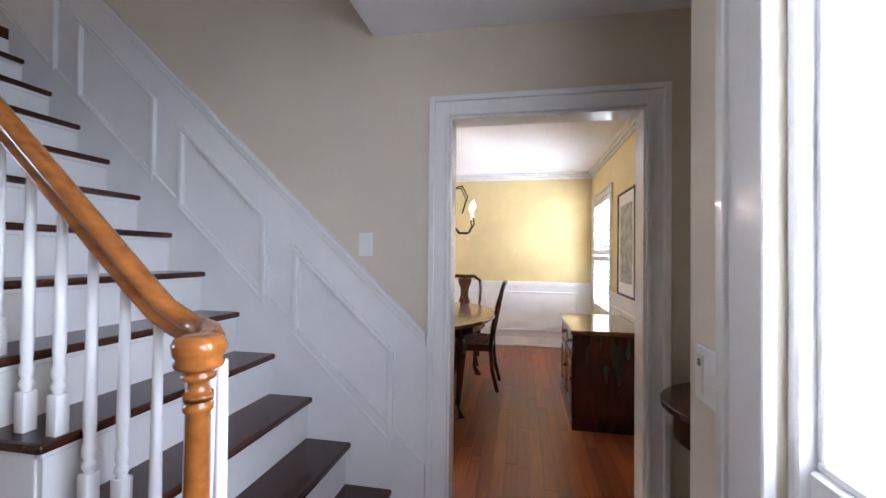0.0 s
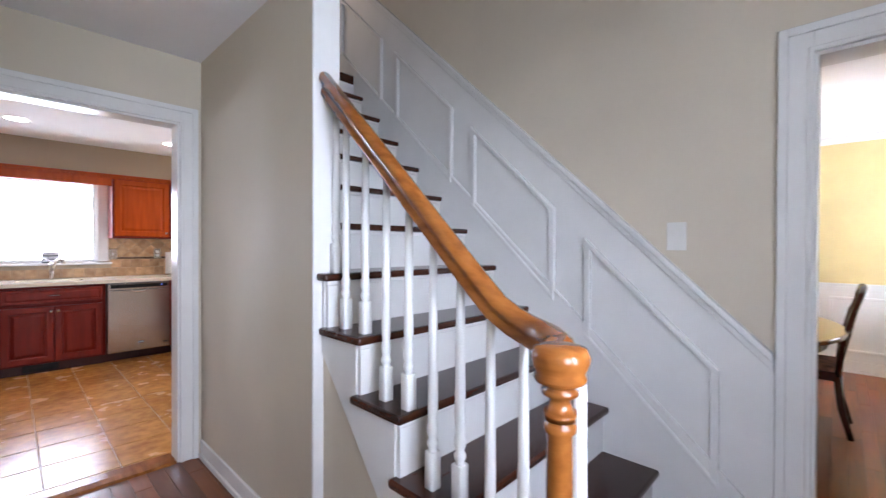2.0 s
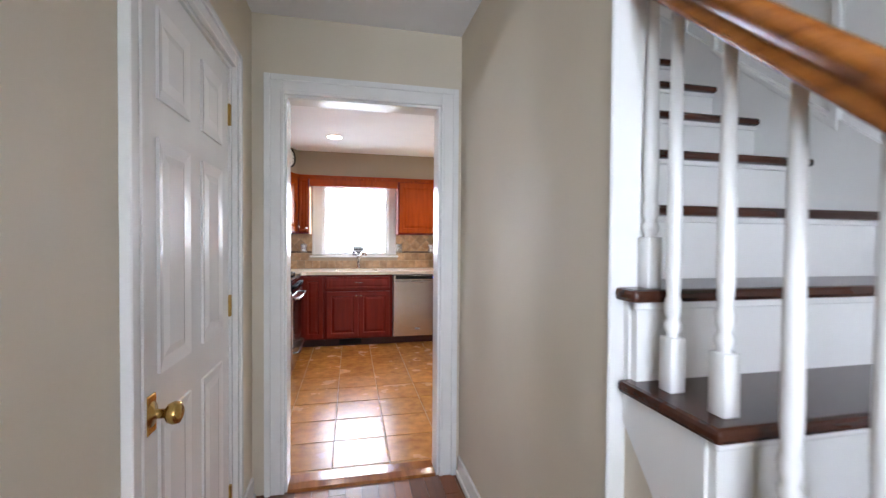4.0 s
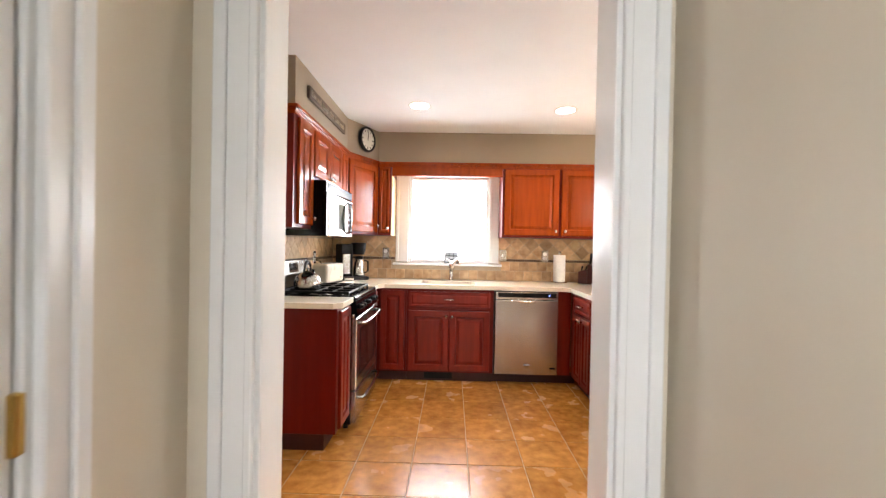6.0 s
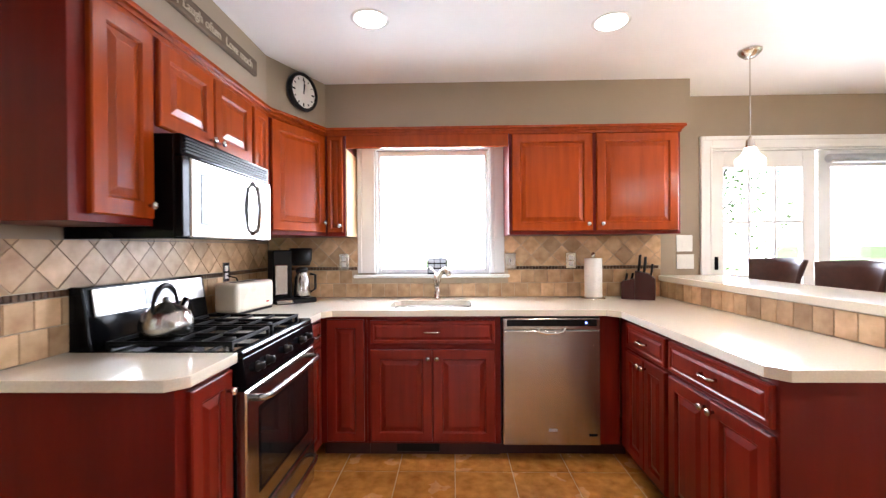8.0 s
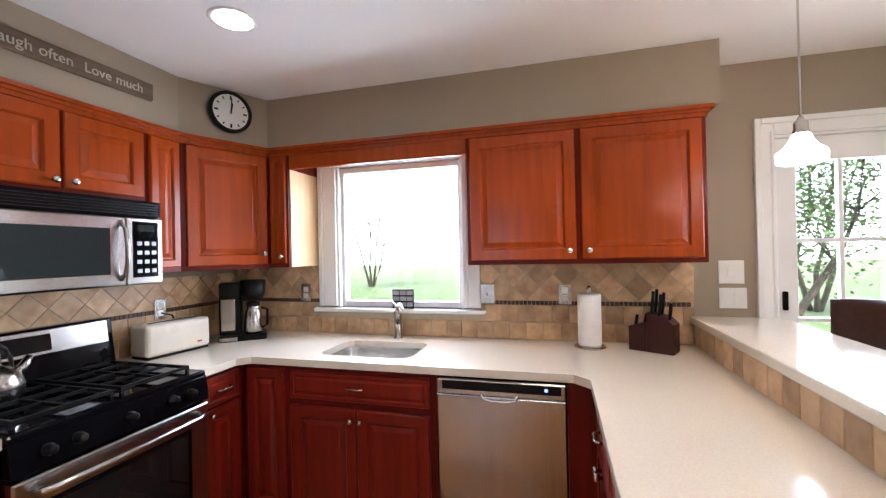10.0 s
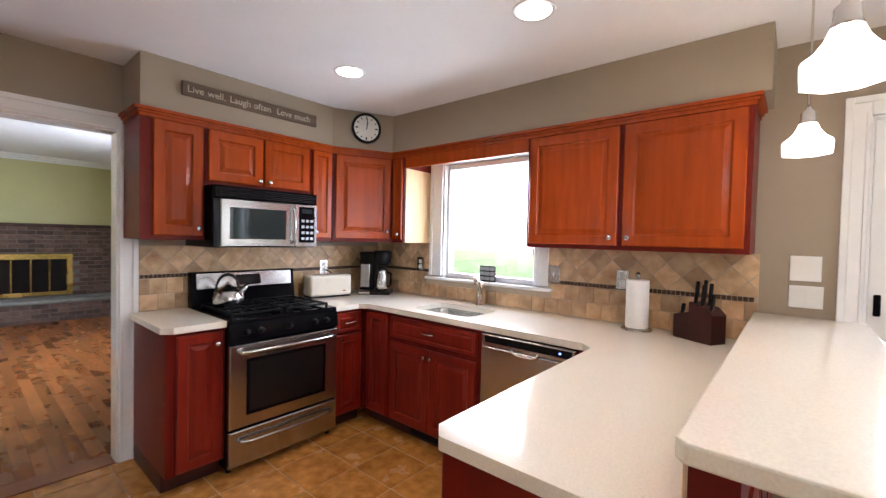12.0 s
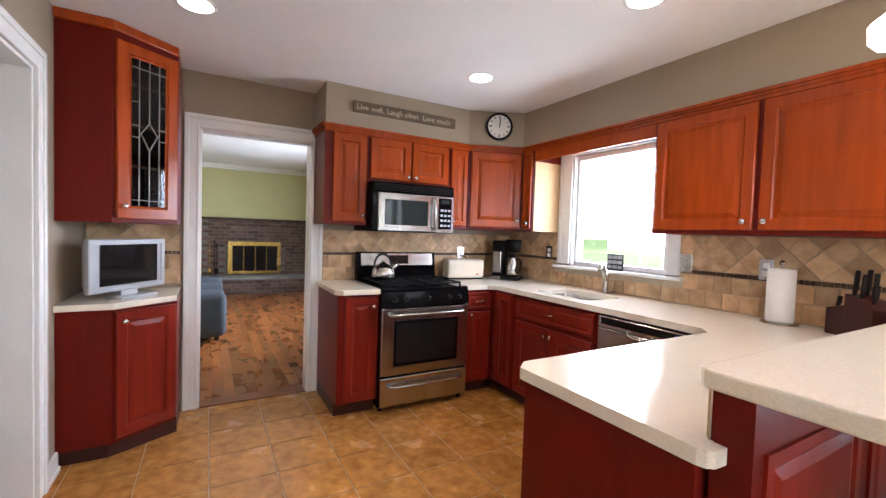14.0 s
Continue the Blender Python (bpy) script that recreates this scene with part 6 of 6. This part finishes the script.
GZ = -0.32
tree(pose(4.3, 9.6, GZ), 5.0, 1.7, 9000, 11, "small multi-stemmed green tree beyond the patio")
tree(pose(7.5, 15.0, GZ), 7.0, 2.2, 8000, 12, "leafy green garden tree")
tree(pose(9.5, 3.5, GZ), 6.0, 2.2, 8000, 13, "leafy green tree outside the breakfast window")
tree(pose(-8.5, 22.0, GZ), 7.0, 2.4, 7000, 14, "leafy green garden tree")
# Added glowing sheets that turn the view through the windows overexposed white.
GLOW_SHEET = glow("glowing_white_backdrop", (0.93, 0.98, 1.0), 1.7)
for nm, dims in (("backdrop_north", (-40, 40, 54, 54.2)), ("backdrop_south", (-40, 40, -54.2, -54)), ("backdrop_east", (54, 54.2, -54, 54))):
    solid(nm, box(*dims, -0.3, 30), GLOW_SHEET, "added glowing sheet for the overexposed distance", kind="structure")

# ---- pieces of floors and walls ----


def plank_floor(name, x0, x1, y0, y1, along, label, width=0.083, mat=None, seed=1):
    """Boards on a dark bed, each a part."""
    rnd = random.Random(seed)
    bed = solid(name, box(x0, x1, y0, y1, -0.05, -0.006), SUBFLOOR, label, kind="structure")
    mat = mat or (FLOORBOARD if along == "x" else FLOORBOARD_Y)
    a0, a1, b0, b1 = (x0, x1, y0, y1) if along == "x" else (y0, y1, x0, x1)
    cache = {}
    n = int((b1 - b0) / width)
    step = (b1 - b0) / n
    for i in range(n):
        at = a0 - rnd.uniform(0, 0.9)
        while at < a1:
            ln = rnd.choice((0.7, 1.0, 1.3, 1.6))
            s, e = max(at, a0), min(at + ln, a1)
            at += ln
            if e - s < 0.03:
                continue
            ln2 = round(e - s, 2)
            bc, ac = b0 + (i + 0.5) * step, (s + e) / 2
            hw, hl = step / 2 - 0.0007, ln2 / 2 - 0.0007
            if ln2 not in cache:
                me = bpy.data.meshes.new("plank")
                bm = box(-hl, hl, -hw, hw, -0.006, 0, 0.001) if along == "x" else box(-hw, hw, -hl, hl, -0.006, 0, 0.001)
                bm.to_mesh(me)
                bm.free()
                me.materials.append(mat)
                cache[ln2] = me
            p = new("plank", cache[ln2])
            p.parent = bed
            p.location = (ac, bc, 0) if along == "x" else (bc, ac, 0)
    return bed


plank_floor("floor_hall", -0.95, 1.66, -3.33, 0.80, "y", "dark red-brown oak strip floor", seed=2)
plank_floor("floor_dining", 1.66, 5.8, -3.33, 0.68, "x", "glossy red-brown oak strip floor", 0.075, seed=3)
plank_floor("floor_family", -7.45, -1.30, -0.5, 4.43, "x", "mottled brown oak strip floor", 0.083, WORN_BOARD, 4)
solid("threshold_kitchen", prism([(0.79, 0.0), (0.80, 0.012), (0.85, 0.018), (0.94, 0.012), (0.95, 0.0)], -0.40, 0.38, turn=SIDE), OAK, "oak threshold strip between hall and kitchen", kind="structure")
solid("threshold_family", box(-1.44, -1.29, 1.59, 2.345, -0.001, 0.010, 0.004), FLOORBOARD_Y, "oak threshold strip at the family room", kind="structure")

# kitchen floor tiles
fl = solid("floor_kitchen", box(-1.30, 4.5, 0.80, 4.43, -0.05, -0.004), GROUT, "ochre ceramic tile floor with pale grout", kind="structure")
T, G = 0.332, 0.0027
cache = {}
for i in range(-5, 14):
    for k in range(-8, 4):
        x0, x1 = max(0.146 + i * T, -1.30) + G, min(0.146 + (i + 1) * T, 4.5) - G
        y0, y1 = max(3.31 + k * T, 0.93) + G, min(3.31 + (k + 1) * T, 4.43) - G
        if x1 - x0 < 0.02 or y1 - y0 < 0.02:
            continue
        key = (round(x1 - x0, 3), round(y1 - y0, 3))
        if key not in cache:
            bm = box(-key[0] / 2, key[0] / 2, -key[1] / 2, key[1] / 2, -0.004, 0.0, 0.0025)
            me = bpy.data.meshes.new("tile")
            bm.to_mesh(me)
            bm.free()
            me.materials.append(TILE)
            cache[key] = me
        t = new("tile", cache[key])
        t.parent = fl
        t.location = ((x0 + x1) / 2, (y0 + y1) / 2, 0)

# tiled splashback


def clip_poly(poly, lo, hi, axis):
    for sgn, lim in ((1, lo), (-1, -hi)):
        out = []
        for a, b in zip(poly, poly[1:] + poly[:1]):
            da, db = sgn * a[axis] - lim, sgn * b[axis] - lim
            if da >= 0:
                out.append(a)
            if (da > 0) != (db > 0) and abs(da - db) > 1e-9:
                f = da / (da - db)
                out.append((a[0] + (b[0] - a[0]) * f, a[1] + (b[1] - a[1]) * f))
        poly = out
        if len(poly) < 3:
            return []
    return poly


UPRIGHT = Matrix(((1, 0, 0, 0), (0, 0, -1, 0), (0, 1, 0, 0), (0, 0, 0, 1)))


def splashback(name, m, w, top, holes=(), label="travertine tile splashback with a dark mosaic band"):
    """Two courses of small tiles, a mosaic strip, and diamonds above; local x along the wall, y up, z out."""
    base = thing(name, m, label, "", kind="structure")
    z0, band = 0.925, 1.135
    bm = bmesh.new()
    cuts = sorted(holes)
    spans = []
    at = 0.0
    for s, e, hz in cuts:
        spans.append((at, s, top))
        spans.append((s, e, hz))
        at = e
    spans.append((at, w, top))
    for s, e, t in spans:
        box(s, e, z0, t, 0.0005, 0.004, bm=bm)
    part("bed", bm, WALL_GROUT, base)
    unit = {}
    for r, (ya, yb) in enumerate(((z0 + 0.002, z0 + 0.104), (z0 + 0.108, band - 0.004))):
        x = -0.05 * (r % 2)
        i = 0
        while x < w:
            xa, xb = max(x, 0) + 0.0015, min(x + 0.1, w) - 0.0015
            x += 0.1
            hz = min([t for s, e, t in spans if xb > s + 0.01 and xa < e - 0.01] or [top])
            if xb - xa < 0.01 or yb > hz:
                continue
            key = (round(xb - xa, 3), round(yb - ya, 3))
            if key not in unit:
                b = box(-key[0] / 2, key[0] / 2, -key[1] / 2, key[1] / 2, 0, 0.008, 0.002)
                me = bpy.data.meshes.new("tile")
                b.to_mesh(me)
                b.free()
                me.materials.append(TRAVERTINE)
                unit[key] = me
            t = new("tile", unit[key])
            t.parent = base
            t.location = ((xa + xb) / 2, (ya + yb) / 2, 0.003)
    bm = bmesh.new()
    x = 0.004
    while x < w - 0.02:
        hz = min([t for s, e, t in spans if s - 0.01 < x < e] or [top])
        if hz > band + 0.03:
            box(x, x + 0.021, band, band + 0.024, 0.003, 0.011, 0.0015, bm)
        x += 0.0245
    tagged(part("mosaic_strip", bm, MOSAIC, base, "dark brown mosaic strip"), kind="stuff")
    s2 = 0.078
    for i in range(-1, int(w / s2) + 2):
        for k in range(-1, 5):
            if (i + k) % 2:
                continue
            cx, cy, h = i * s2, band + 0.028 + k * s2, s2 - 0.003
            poly = [(cx - h, cy), (cx, cy - h), (cx + h, cy), (cx, cy + h)]
            for s, e, t in spans:
                q = clip_poly(clip_poly(poly, s + 0.001, e - 0.001, 0), band + 0.027, t, 1) if t > band + 0.05 else []
                if len(q) < 3:
                    continue
                clean = [p for j, p in enumerate(q) if (Vector(p) - Vector(q[j - 1])).length > 0.002]
                if len(clean) >= 3:
                    mx, my = sum(p[0] for p in clean) / len(clean), sum(p[1] for p in clean) / len(clean)
                    o = part("tile", prism([(a - mx, b - my) for a, b in clean], 0.0, 0.007), TRAVERTINE, base)
                    o.location = (mx, my, 0.003)
    return base


splashback("splashback_window_side", pose(-1.288, 4.43, 0) @ UPRIGHT, 3.008, UP - 0.002, [(1.288 - 0.59, 1.288 + 0.535, 1.07)])
splashback("splashback_stove_side", pose(-1.30, 2.46, 0, 0, 0, 90) @ UPRIGHT, 1.955, 1.343)
splashback("splashback_corner", pose(-1.30, 0.945, 0, 0, 0, 90) @ UPRIGHT, 0.52, 1.343)
# splash tiles of the raised bar
bs = thing("splashback_bar", pose(1.72, 4.41, 0, 0, 0, -90) @ UPRIGHT, "small travertine tiles below the breakfast bar", "", kind="structure")
part("bed", box(0, 1.84, 0.925, 1.042, 0.0005, 0.003), WALL_GROUT, bs)
me = None
for i in range(18):
    o = part("tile", box(-0.0495, 0.0495, -0.056, 0.056, 0, 0.006, 0.002), TRAVERTINE, bs) if me is None else new("tile", me)
    me = o.data
    o.parent = bs
    o.location = (0.052 + i * 0.1022, 0.983, 0.002)
